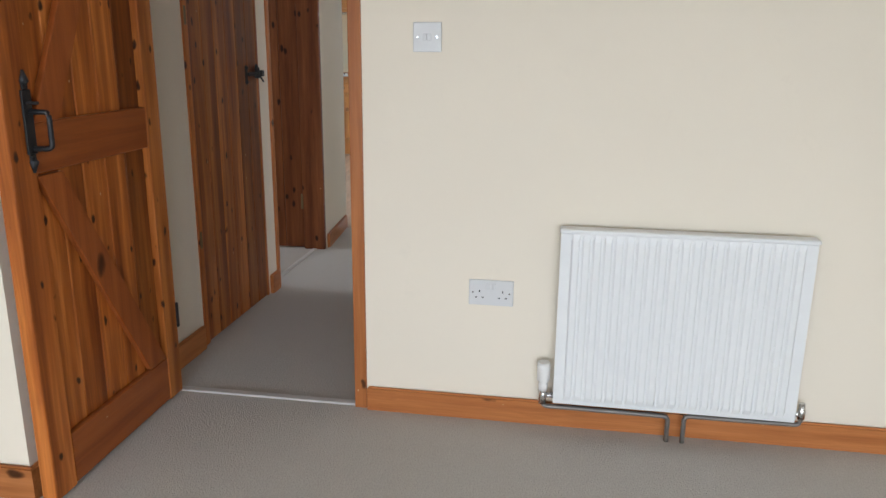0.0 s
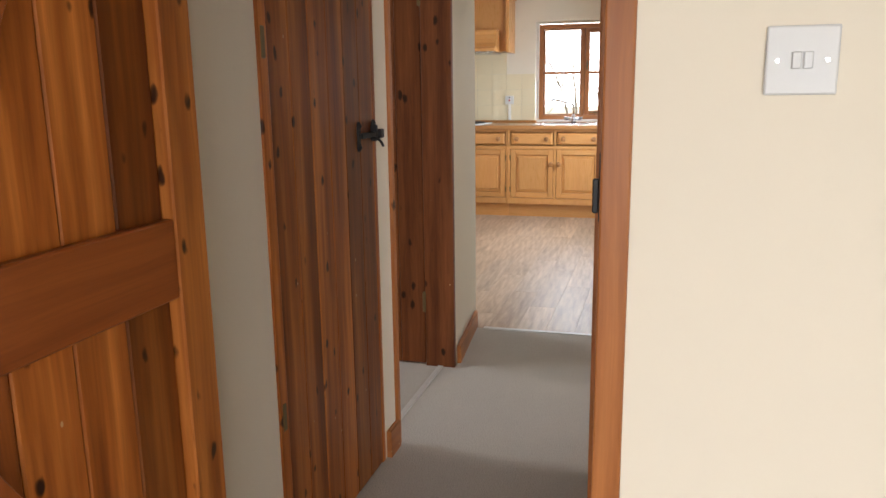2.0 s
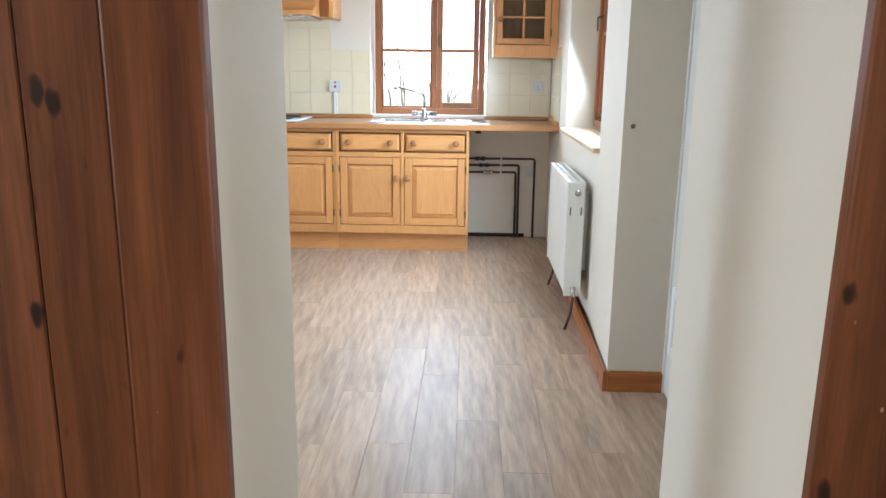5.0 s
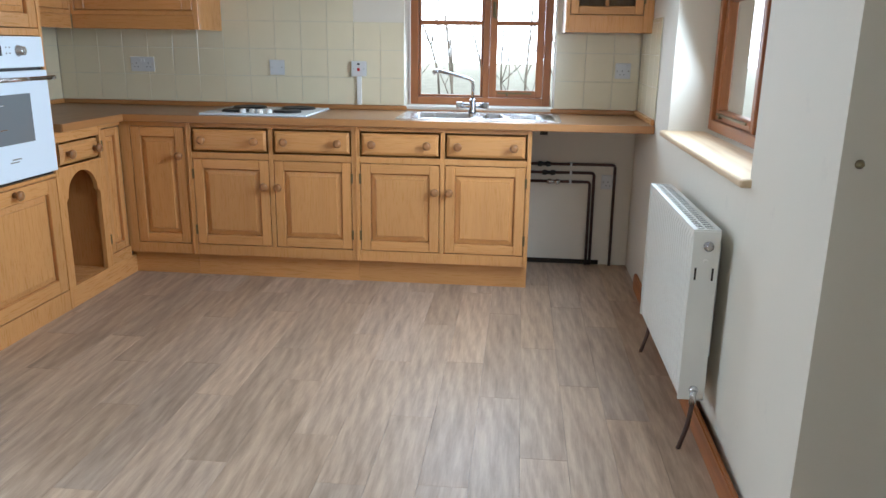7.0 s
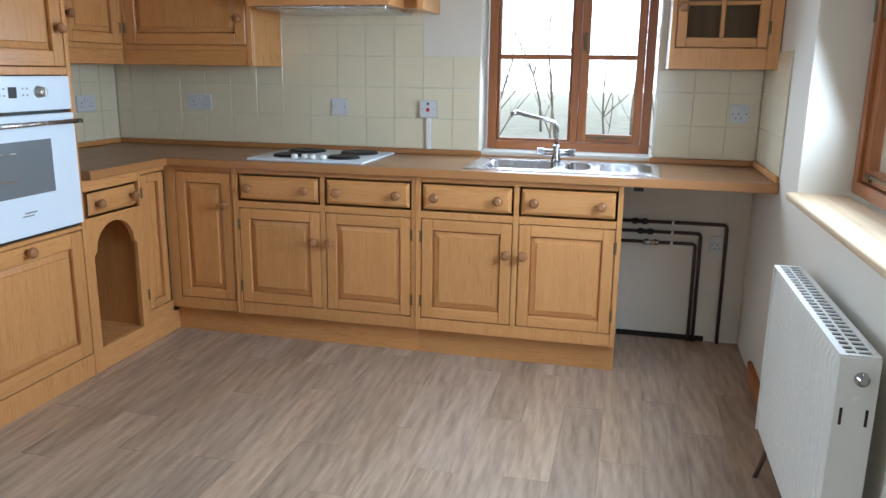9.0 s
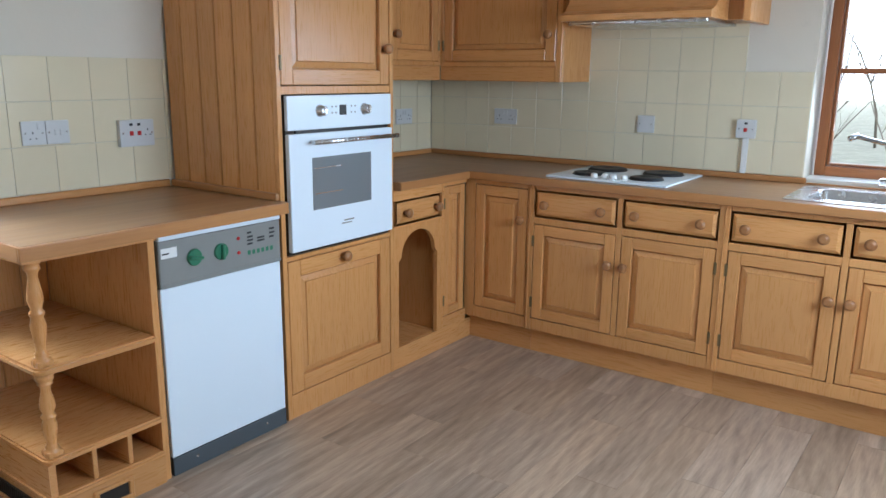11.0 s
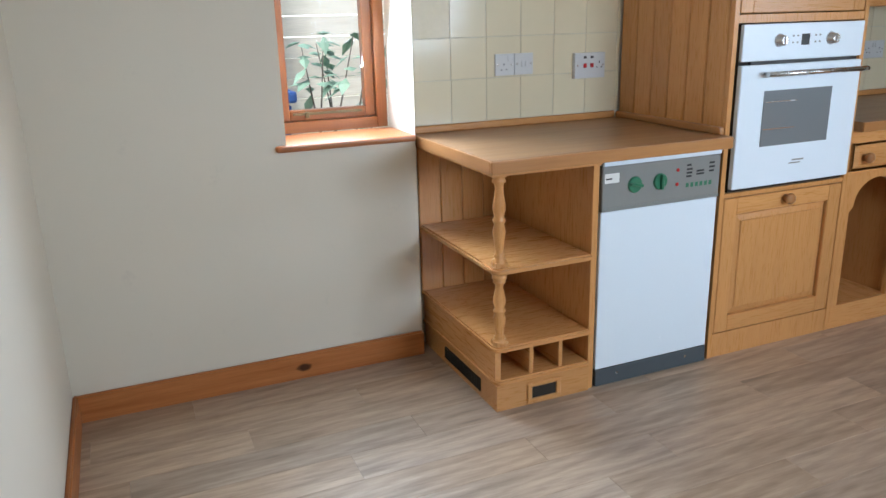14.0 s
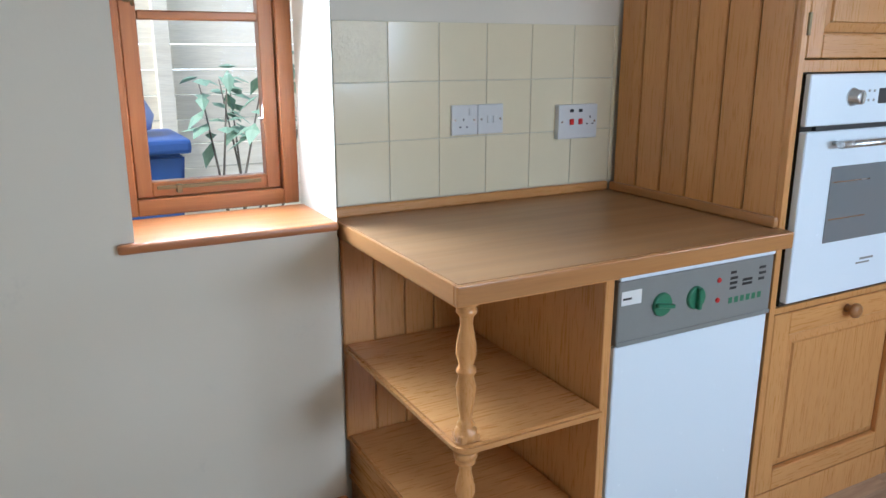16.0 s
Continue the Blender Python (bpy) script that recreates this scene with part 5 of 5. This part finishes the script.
def double(m, label):
    return plate_on("power_socket", m, 0.146, 0.086, label, "socket", [("pins", -0.038, -0.006), ("pins", 0.038, -0.006), ("rocker", -0.010, 0.022), ("rocker", 0.010, 0.022), ("screw", -0.060, 0), ("screw", 0.060, 0)])


plate_on("light_switch", pose(-0.061, ROOM_N, 1.256), 0.088, 0.088, "white two-gang light switch on the cream wall", "light switch", [("rocker", -0.007, 0), ("rocker", 0.007, 0), ("screw", -0.030, 0), ("screw", 0.030, 0)])
double(pose(0.155, ROOM_N, 0.452), "white double power socket beside the radiator")
plate_on("light_switch", pose(HALL_E, 4.56, 1.236, 0, 0, -90), 0.086, 0.086, "white light switch on the hall wall", "light switch", [("rocker", 0, 0), ("screw", -0.030, 0), ("screw", 0.030, 0)], 0.018)
TN = KN - 0.008
double(pose(-3.072, TN, 1.138), "white double power socket on cream tiles")
plate_on("blank_plate", pose(-2.242, TN, 1.132), 0.088, 0.086, "white blank outlet plate behind the hob", "socket", [("screw", -0.030, 0), ("screw", 0.030, 0)], 0.012)
fs = plate_on("fused_switch", pose(-1.750, TN, 1.132), 0.086, 0.086, "white fused switch with a red rocker", "socket", [("red", 0.0, -0.004), ("neon", 0, 0.026), ("screw", -0.030, 0), ("screw", 0.030, 0)], 0.028)
part("trunking", boxes((-0.013, 0.013, -0.016, 0.0, -0.208, -0.043), bevel=0.002), white_plastic, fs, "white cable trunking")
single(pose(-0.236, TN, 1.143))
single(pose(-0.270, KN, 0.505), "grimy single power socket below the worktop")
TWX = KW + 0.008
single(pose(TWX, 8.170, 1.146, 0, 0, 90))
plate_on("light_switch", pose(TWX, 8.258, 1.146, 0, 0, 90), 0.086, 0.086, "white switched outlet plate on cream tiles", "socket", [("rocker", -0.008, 0), ("rocker", 0.012, 0), ("screw", -0.032, 0), ("screw", 0.032, 0)])
plate_on("cooker_switch", pose(TWX, 8.570, 1.126, 0, 0, 90), 0.150, 0.105, "white double switch plate with red rockers", "socket", [("red", -0.026, 0.0), ("red", 0.008, 0.0), ("neon", -0.026, 0.034), ("neon", 0.008, 0.034), ("pins", 0.046, 0.002), ("screw", -0.062, 0), ("screw", 0.064, 0)], 0.022)
double(pose(TWX, 10.29, 1.127, 0, 0, 90), "white double power socket in the tiled corner")

# ---- hob, sink, tap ----
hob = thing("hob", pose(-2.505, 10.005, W1), "white electric hob with four black sealed plates", "hob")
part("tray", boxes((0, 0.585, 0, 0.50, 0, 0.010), bevel=0.004, segments=2), white_gloss, hob)
for px, py, pr in ((0.15, 0.155, 0.074), (0.15, 0.375, 0.092), (0.435, 0.155, 0.074), (0.435, 0.375, 0.092)):
    part("hot_plate", lathe([(pr + 0.006, 0.010), (pr + 0.005, 0.013), (pr, 0.014), (pr, 0.020), (pr - 0.006, 0.022), (0.03, 0.022), (0.025, 0.019)], 28), black_iron, hob, "round black cast iron hot plate").matrix_basis = pose(px, py, 0)
for i in range(4):
    part("control_knob", lathe([(0.017, 0.010), (0.016, 0.020), (0.014, 0.030), (0.011, 0.032)], 14), white_plastic, hob, "white control knob").matrix_basis = pose(0.225 + i * 0.047, 0.050 + 0.012 * (i % 2), 0)

sink = thing("sink", pose(0, 0, 0), "stainless steel inset sink with half bowl and drainer", "sink")


def rounded(x0, x1, y0, y1, r, z, n=5):
    out = []
    for cx, cy, a0 in ((x1 - r, y1 - r, 0), (x0 + r, y1 - r, 90), (x0 + r, y0 + r, 180), (x1 - r, y0 + r, 270)):
        for i in range(n + 1):
            a = radians(a0 + 90 * i / n)
            out.append((cx + r * math.cos(a), cy + r * math.sin(a), z))
    return out


def loop(bm, pts):
    v = [bm.verts.new(p) for p in pts]
    return v, [bm.edges.new((v[i], v[(i + 1) % len(v)])) for i in range(len(v))]


SZ = W1 + 0.004
bowls = ((-1.385, -1.060, 10.095, 10.400, 0.05, 0.15), (-1.010, -0.895, 10.130, 10.390, 0.04, 0.09))
bm = bmesh.new()
edges = loop(bm, rounded(-1.455, -0.590, 10.015, 10.485, 0.02, SZ))[1]
for b in bowls:
    edges += loop(bm, rounded(b[0], b[1], b[2], b[3], b[4], SZ))[1]
bmesh.ops.triangle_fill(bm, edges=edges, use_beauty=True)
bmesh.ops.recalc_face_normals(bm, faces=bm.faces[:])
rim = [e for e in bm.edges if e.is_boundary and all(v.co.x < -1.434 or v.co.x > -0.611 or v.co.y < 10.036 or v.co.y > 10.464 for v in e.verts)]
ext = bmesh.ops.extrude_edge_only(bm, edges=rim)["geom"]
for v in [g for g in ext if isinstance(g, bmesh.types.BMVert)]:
    v.co.z = W1 - 0.001
part("deck", bm, steel, sink)
for b in bowls:
    bm = bmesh.new()
    rings = []
    for k, (ins, dz) in enumerate(((0, 0), (0.004, 0.006), (0.010, b[5] - 0.02), (0.03, b[5]))):
        rings.append([bm.verts.new(p) for p in rounded(b[0] + ins, b[1] - ins, b[2] + ins, b[3] - ins, b[4], SZ - dz)])
    for a, c in zip(rings, rings[1:]):
        for i in range(len(a)):
            bm.faces.new((a[i], c[i], c[(i + 1) % len(a)], a[(i + 1) % len(a)])).smooth = True
    bm.faces.new(rings[-1])
    part("bowl", bm, steel, sink, "pressed steel bowl")
    part("waste", lathe([(0.03, 0.0), (0.028, 0.003), (0.01, 0.002)], 16), chrome, sink).matrix_basis = pose((b[0] + b[1]) / 2, (b[2] + b[3]) / 2, SZ - b[5])
for i in range(9):
    part("drainer_rib", tube([(-0.855, 10.115 + i * 0.034, SZ), (-0.625, 10.115 + i * 0.034, SZ)], 0.0035, 6), steel, sink)

tap = thing("mixer_tap", pose(-1.075, 10.435, SZ), "chrome two-handle kitchen mixer tap with swivel spout", "tap")
part("bridge", tube([(-0.075, 0, 0.042), (0.075, 0, 0.042)], 0.017, 14), chrome, tap)
part("column", lathe([(0.026, 0.0), (0.024, 0.012), (0.019, 0.02), (0.019, 0.07), (0.013, 0.08)], 16), chrome, tap)
for s in (-1, 1):
    part("lever", boxes((s * 0.075 - 0.018, s * 0.075 + 0.018, -0.018, 0.018, 0.026, 0.062), bevel=0.006, segments=2), chrome, tap, "chrome tap handle")
part("spout", tube(bend([(0, 0, 0.06), (0, 0, 0.185), (-0.19, -0.085, 0.235)], 0.035, 7), 0.0095, 12), chrome, tap, "chrome swivel spout")
part("nozzle", tube([(-0.178, -0.080, 0.238), (-0.215, -0.096, 0.222)], 0.0125, 12), chrome, tap)

# ---- pipes in the empty bay below the worktop ----
for i, (x, z) in enumerate(((-0.240, 0.606), (-0.358, 0.556), (-0.380, 0.503))):
    pp = thing("water_pipe", pose(0, 0, 0), "tarnished copper water pipe clipped to the wall", "pipe", "pipes below the worktop")
    part("run", tube(bend([(-0.738, KN - 0.02, z), (x, KN - 0.02, z + 0.002), (x + 0.004, KN - 0.02, 0.0)], 0.02), 0.0085, 10), copper_old, pp)
    part("clip", boxes((-0.50, -0.488, KN - 0.03, KN, z - 0.012, z + 0.012), bevel=0.002), white_plastic, pp, "pale pipe clip")
    part("stop_valve", lathe([(0.012, -0.035), (0.016, -0.028), (0.016, -0.012), (0.011, -0.008), (0.011, 0.012), (0.017, 0.018), (0.014, 0.04)], 12, "X"), black_plastic if i < 2 else steel, pp, "stubby isolating valve").matrix_basis = pose(-0.655 + 0.03 * i, KN - 0.022, z)
tagged(part("floor_gap", boxes((-0.735, -0.30, KN - 0.010, KN - 0.002, 0.0, 0.028), bevel=0.003), shadow_gap), "rough dark edge of cut flooring", "gap", kind="structure")

# ---- outside ----
grass = plain("winter_grass", (0.40, 0.40, 0.30), 0.95, grime=0.3, scale=3, relief=0.5)
tagged(part("ground", boxes((-400, 400, -400, 400, -0.6, -0.12)), grass), "rough winter grass round the house", "ground", kind="structure")
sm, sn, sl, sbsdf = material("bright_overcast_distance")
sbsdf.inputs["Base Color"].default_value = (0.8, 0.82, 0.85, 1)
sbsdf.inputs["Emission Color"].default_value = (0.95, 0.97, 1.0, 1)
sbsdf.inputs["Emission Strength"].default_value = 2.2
bm = bmesh.new()
ring = [[bm.verts.new((60 * math.cos(a), 8 + 60 * math.sin(a), z)) for a in [2 * math.pi * i / 48 for i in range(48)]] for z in (-0.5, 24)]
for i in range(48):
    bm.faces.new((ring[0][i], ring[1][i], ring[1][(i + 1) % 48], ring[0][(i + 1) % 48]))
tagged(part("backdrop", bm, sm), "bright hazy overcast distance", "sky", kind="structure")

bark = plain("pale_bark", (0.20, 0.17, 0.13), 0.9, grime=0.2, scale=12, relief=0.6)
leafy = plain("pale_green_leaves", (0.34, 0.52, 0.38), 0.5, grime=0.2, scale=30)


def bare_tree(x, y, height, seed):
    rng = random.Random(seed)
    t = thing("tree", pose(x, y, -0.12), "bare pale winter tree outside the kitchen window", "tree", "bare trees")
    trunk, twigs = bmesh.new(), bmesh.new()

    def limb(bm, p, d, length, r, depth):
        pts, rad = [p.copy()], [r]
        q, dd = p.copy(), d.copy()
        for i in range(4):
            dd = (dd + Vector((rng.uniform(-0.22, 0.22), rng.uniform(-0.22, 0.22), rng.uniform(-0.02, 0.16)))).normalized()
            q = q + dd * length / 4
            pts.append(q.copy())
            rad.append(r * (1 - 0.17 * (i + 1)))
        tube(pts, rad, 7 if depth < 2 else 4, bm)
        if depth < 4:
            for k in range(3 if depth else 5):
                i = rng.randint(1, 4)
                side = Vector((rng.uniform(-1, 1), rng.uniform(-1, 1), rng.uniform(0.1, 0.9))).normalized()
                limb(bm if depth < 1 else twigs, pts[i], (dd * 0.5 + side).normalized(), length * rng.uniform(0.5, 0.7), rad[i] * 0.6, depth + 1)

    limb(trunk, Vector((0, 0, 0)), Vector((rng.uniform(-0.1, 0.1), 0, 1)), height, 0.035 * height / 3, 0)
    part("trunk", trunk, bark, t)
    part("crown", twigs, bark, t, "tangle of bare twigs")


for i, (x, y, h) in enumerate(((-3.4, 21.5, 2.3), (-2.3, 23.5, 2.6), (-1.4, 20.0, 2.0), (-0.7, 24, 2.8), (-0.1, 19.5, 2.2), (-2.9, 26, 2.9), (0.5, 22.2, 2.4), (7.5, 14.5, 2.4), (-1.9, 19, 1.9), (-1.0, 17.5, 1.8), (-2.6, 18, 1.9), (-0.35, 16.8, 1.7), (-3.2, 17.3, 1.8))):
    bare_tree(x, y, h, 40 + i)

# fence, shrub and bin by the small window
fence_wood = wood("pale_fence_wood", (0.84, 0.80, 0.69), (0.79, 0.74, 0.62), (0.68, 0.62, 0.50), "y", 0.8, contrast=0.6, vary=0.1)
fence = thing("fence", pose(-6.6, 0, -0.12), "pale weathered garden fence with level boards", "fence")
fbrd = part("fence_board", boxes((-0.012, 0.012, 2.0, 12.0, 0, 0.145), bevel=0.003), fence_wood, fence)
for i in range(1, 13):
    share("fence_board", fbrd, fence, pose(0.006 * (i % 2), 0, i * 0.150))
for i in range(6):
    part("fence_post", boxes((0.012, 0.10, 2.2 + i * 1.85, 2.29 + i * 1.85, 0, 2.0), bevel=0.004), fence_wood, fence)

shrub = thing("shrub", pose(-5.6, 7.99, -0.12), "broad-leaved green shrub in front of the fence", "shrub")
rng = random.Random(8)
stems, crown = bmesh.new(), bmesh.new()
for i in range(8):
    tip = Vector((rng.uniform(-0.35, 0.35), rng.uniform(-0.22, 0.36), rng.uniform(0.95, 1.55)))
    mid = tip * 0.5 + Vector((rng.uniform(-0.1, 0.1), rng.uniform(-0.1, 0.1), 0.1))
    tube([(0, 0, 0), mid, tip], [0.010, 0.007, 0.003], 5, stems)
    for k in range(9):
        base = mid.lerp(tip, rng.uniform(0.45, 1.05))
        d = Vector((rng.uniform(-1, 1), rng.uniform(-1, 1), rng.uniform(-0.7, 0.3))).normalized()
        side = d.cross(Vector((0, 0, 1))).normalized() * rng.uniform(0.028, 0.045)
        ln = rng.uniform(0.10, 0.17)
        up = Vector((0, 0, 0.012))
        v = [crown.verts.new(p) for p in (base, base + d * ln * 0.45 + side, base + d * ln * 0.45 + up, base + d * ln * 0.45 - side, base + d * ln - up)]
        crown.faces.new((v[0], v[1], v[2]))
        crown.faces.new((v[0], v[2], v[3]))
        crown.faces.new((v[1], v[4], v[2]))
        crown.faces.new((v[2], v[4], v[3]))
part("stems", stems, bark, shrub)
part("leaves", crown, leafy, shrub, "large drooping green leaves")

blue = plain("blue_plastic", (0.05, 0.13, 0.42), 0.45, grime=0.1)
wb = thing("wheelie_bin", pose(-5.75, 7.44, -0.12), "blue plastic wheelie bin with a full bag on it", "bin")
bm = bmesh.new()
lo = [bm.verts.new(p) for p in ((-0.2, -0.2, 0.06), (0.2, -0.2, 0.06), (0.2, 0.2, 0.06), (-0.2, 0.2, 0.06))]
hi = [bm.verts.new(p) for p in ((-0.27, -0.26, 0.98), (0.27, -0.26, 0.98), (0.27, 0.26, 0.98), (-0.27, 0.26, 0.98))]
bm.faces.new(hi)
bm.faces.new(lo[::-1])
for i in range(4):
    bm.faces.new((lo[i], lo[(i + 1) % 4], hi[(i + 1) % 4], hi[i]))
bmesh.ops.bevel(bm, geom=bm.edges[:], offset=0.02, segments=2, affect="EDGES")
part("body", bm, blue, wb)
part("lid", boxes((-0.30, 0.30, -0.29, 0.29, 0.98, 1.05), bevel=0.02, segments=2), blue, wb)
for s in (-1, 1):
    part("wheel", lathe([(0.10, -0.03), (0.10, 0.03)], 18, "Y"), black_plastic, wb).matrix_basis = pose(-0.16, s * 0.22, 0.10)
bag = part("bag", lathe([(0.05, 0.0), (0.15, 0.03), (0.17, 0.10), (0.12, 0.20), (0.04, 0.26), (0.06, 0.30)], 14), plain("pale_blue_bag", (0.35, 0.45, 0.85), 0.4, grime=0.2), wb, "knotted pale blue bag")
bag.matrix_basis = pose(0, 0, 1.05)

# ---- wall tiles ----
tile_mat = plain("cream_glazed_tile", (0.80, 0.71, 0.50), 0.16, grime=0.05, scale=4, relief=0.06)
# strong relief stands in for the window's reflection on one plain tile
reflect_tile = plain("reflection_cream_tile", (0.78, 0.69, 0.48), 0.14, grime=0.05, scale=60, relief=1.0)
tile_meshes = {}


def tiled(name, m, length, height, x0, z0, pitch_x, pitch_z, label, keep=lambda a, b: True):
    """A field of tiles on a wall, facing -y. x0, z0: where joints fall."""
    field = thing(name, m, label, "wall tiles", kind="structure")
    part("grout_bed", boxes((0.0, length, 0.0035, 0.008, 0.0, height)) if keep is None else grout_bed(length, height, keep, pitch_x, pitch_z, x0, z0), grout, field)
    xs = sorted({0.0, length} | {x0 + k * pitch_x for k in range(-2, 40) if 0.012 < x0 + k * pitch_x < length - 0.012})
    zs = sorted({0.0, height} | {z0 + k * pitch_z for k in range(-2, 12) if 0.012 < z0 + k * pitch_z < height - 0.012})
    for i, (a, b) in enumerate(zip(xs, xs[1:])):
        for j, (c, d) in enumerate(zip(zs, zs[1:])):
            if not keep((a + b) / 2, (c + d) / 2):
                continue
            key = (round(b - a, 4), round(d - c, 4))
            if key not in tile_meshes:
                bm = boxes((0.0012, b - a - 0.0012, 0.0, 0.006, 0.0012, d - c - 0.0012), bevel=0.0012)
                me = bpy.data.meshes.new("tile")
                bm.to_mesh(me)
                bm.free()
                me.materials.append(tile_mat)
                tile_meshes[key] = me
            t = new("tile", tile_meshes[key])
            t.parent = field
            t.matrix_basis = pose(a, 0, c)
            if name == "tiles_west" and i == 0 and j == len(zs) - 2:
                t.data = t.data.copy()
                t.data.materials[0] = reflect_tile
                t["label"] = "cream tile with added relief in place of a window reflection"
    return field


def grout_bed(length, height, keep, px, pz, x0, z0):
    bm = bmesh.new()
    xs = sorted({0.0, length} | {x0 + k * px for k in range(-2, 40) if 0.012 < x0 + k * px < length - 0.012})
    zs = sorted({0.0, height} | {z0 + k * pz for k in range(-2, 12) if 0.012 < z0 + k * pz < height - 0.012})
    for a, b in zip(xs, xs[1:]):
        for c, d in zip(zs, zs[1:]):
            if keep((a + b) / 2, (c + d) / 2):
                box(bm, a, b, 0.003, 0.0075, c, d)
    return bm


NX0 = KW + 0.010
tiled("tiles_north", pose(NX0, KN - 0.008, 0.9245), -1.487 - NX0, 0.786, (-1.626 - NX0) % 0.1565, 0.1565, 0.1565, 0.1565, "cream glazed wall tiles behind the hob", lambda a, c: a < -1.782 - NX0 or c < 0.47)
tiled("tiles_north_right", pose(-0.612, KN - 0.008, 0.9245), -0.612 * -1 + KE - 0.010, 0.418, 0.165, 0.1565, 0.1565, 0.1565, "cream glazed wall tiles beside the window")
tiled("tiles_east", pose(KE - 0.008, KN - 0.010, 0.929, 0, 0, -90), 0.60, 0.488, 0.1565, 0.152, 0.1565, 0.1565, "cream glazed wall tiles on the end wall")
tiled("tiles_west", pose(KW + 0.008, 7.776, 0.9265, 0, 0, 90), 0.958, 0.4905, 0.158, 0.0105, 0.1565, 0.160, "cream glazed wall tiles over the short worktop")
tiled("tiles_west_corner", pose(KW + 0.008, 9.402, 0.9245, 0, 0, 90), KN - 0.010 - 9.402, 0.41, 0.08, 0.1565, 0.1565, 0.1565, "cream glazed wall tiles in the kitchen corner")

# ---- kitchen floor planks ----


def vinyl():
    m, n, l, b = material("wood_look_vinyl")
    mp = mapping(n, l, (1, 0.085, 1))
    warp = noise_tex(n, l, mapping(n, l, (1, 0.16, 1)), 6, 3, 0.6)
    wv = n.new("ShaderNodeVectorMath")
    wv.operation = "MULTIPLY_ADD"
    l.new(warp.outputs[1], wv.inputs[0])
    wv.inputs[1].default_value = (0.016, 0.006, 0.0)
    l.new(mp.outputs[0], wv.inputs[2])
    broad, fine = noise_tex(n, l, wv, 26, 7, 0.70), noise_tex(n, l, wv, 150, 4, 0.75)
    blot = noise_tex(n, l, mapping(n, l, (1, 0.30, 1)), 8.0, 4, 0.65, 0.8)
    r = ramp(n, [(0.34, (0.15, 0.092, 0.056)), (0.45, (0.35, 0.236, 0.157)), (0.54, (0.49, 0.348, 0.240)), (0.66, (0.68, 0.515, 0.375))])
    l.new(broad.outputs[0], r.inputs[0])
    c = mix(n, l, 0.40, r.outputs[0], mix(n, l, fine.outputs[0], (0.08, 0.05, 0.032), (0.70, 0.53, 0.39)))
    c = mix(n, l, 0.24, c, mix(n, l, blot.outputs[0], (0.14, 0.092, 0.062), (0.70, 0.54, 0.40)))
    arch = n.new("ShaderNodeTexWave")
    arch.wave_type, arch.rings_direction = "RINGS", "Z"
    for key, v in (("Scale", 9.0), ("Distortion", 7.0), ("Detail", 3.0), ("Detail Scale", 1.6), ("Detail Roughness", 0.6)):
        arch.inputs[key].default_value = v
    l.new(mapping(n, l, (1, 0.16, 1)).outputs[0], arch.inputs[0])
    c = mix(n, l, 0.15, c, mix(n, l, arch.outputs[1], (0.20, 0.13, 0.085), (0.60, 0.45, 0.32)))
    info, hsv, rng_n = n.new("ShaderNodeObjectInfo"), n.new("ShaderNodeHueSaturation"), n.new("ShaderNodeMapRange")
    rng_n.inputs[3].default_value, rng_n.inputs[4].default_value = 0.86, 1.12
    l.new(info.outputs["Random"], rng_n.inputs[0])
    l.new(rng_n.outputs[0], hsv.inputs["Value"])
    white = n.new("ShaderNodeTexWhiteNoise")
    white.noise_dimensions = "1D"
    l.new(info.outputs["Random"], white.inputs["W"])
    tone = n.new("ShaderNodeMapRange")
    tone.inputs[3].default_value, tone.inputs[4].default_value = 0.94, 1.10
    l.new(white.outputs[0], tone.inputs[0])
    l.new(tone.outputs[0], hsv.inputs["Saturation"])
    l.new(c, hsv.inputs["Color"])
    l.new(hsv.outputs[0], b.inputs["Base Color"])
    rr = n.new("ShaderNodeMapRange")
    b.inputs["Specular IOR Level"].default_value = 0.6
    rr.inputs[3].default_value, rr.inputs[4].default_value = 0.36, 0.48
    l.new(blot.outputs[0], rr.inputs[0])
    l.new(rr.outputs[0], b.inputs["Roughness"])
    bump(n, l, b, fine.outputs[0], 0.10, 0.0015)
    return m


vinyl_mat = vinyl()
kfloor = thing("kitchen_floor", pose(0, 0, 0), "greyish brown wood-look vinyl plank floor", "floor", kind="structure")
PWID, PLEN = 0.152, 0.92
plank_meshes = {}
rng = random.Random(3)
col = 0
x = -1.22 - 16 * PWID
while x < 0.10:
    x0, x1 = max(x, KW), min(x + PWID, 0.12)
    y = SILL_Y - (col * 0.41 % 1) * PLEN - rng.uniform(0, 0.2)
    while y < KN:
        a, b = max(y, SILL_Y + 0.002), min(y + PLEN, KN)
        if b - a > 0.003:
            key = (round(x1 - x0, 3), round(b - a, 3))
            if key not in plank_meshes:
                bm = boxes((0.0003, key[0] - 0.0003, 0.0003, key[1] - 0.0003, -0.012, 0.0), bevel=0.0007)
                me = bpy.data.meshes.new("plank")
                bm.to_mesh(me)
                bm.free()
                me.materials.append(vinyl_mat)
                plank_meshes[key] = me
            p = new("plank", plank_meshes[key])
            p.parent = kfloor
            p.matrix_basis = pose(x0, a, 0)
        y += PLEN
    x += PWID
    col += 1
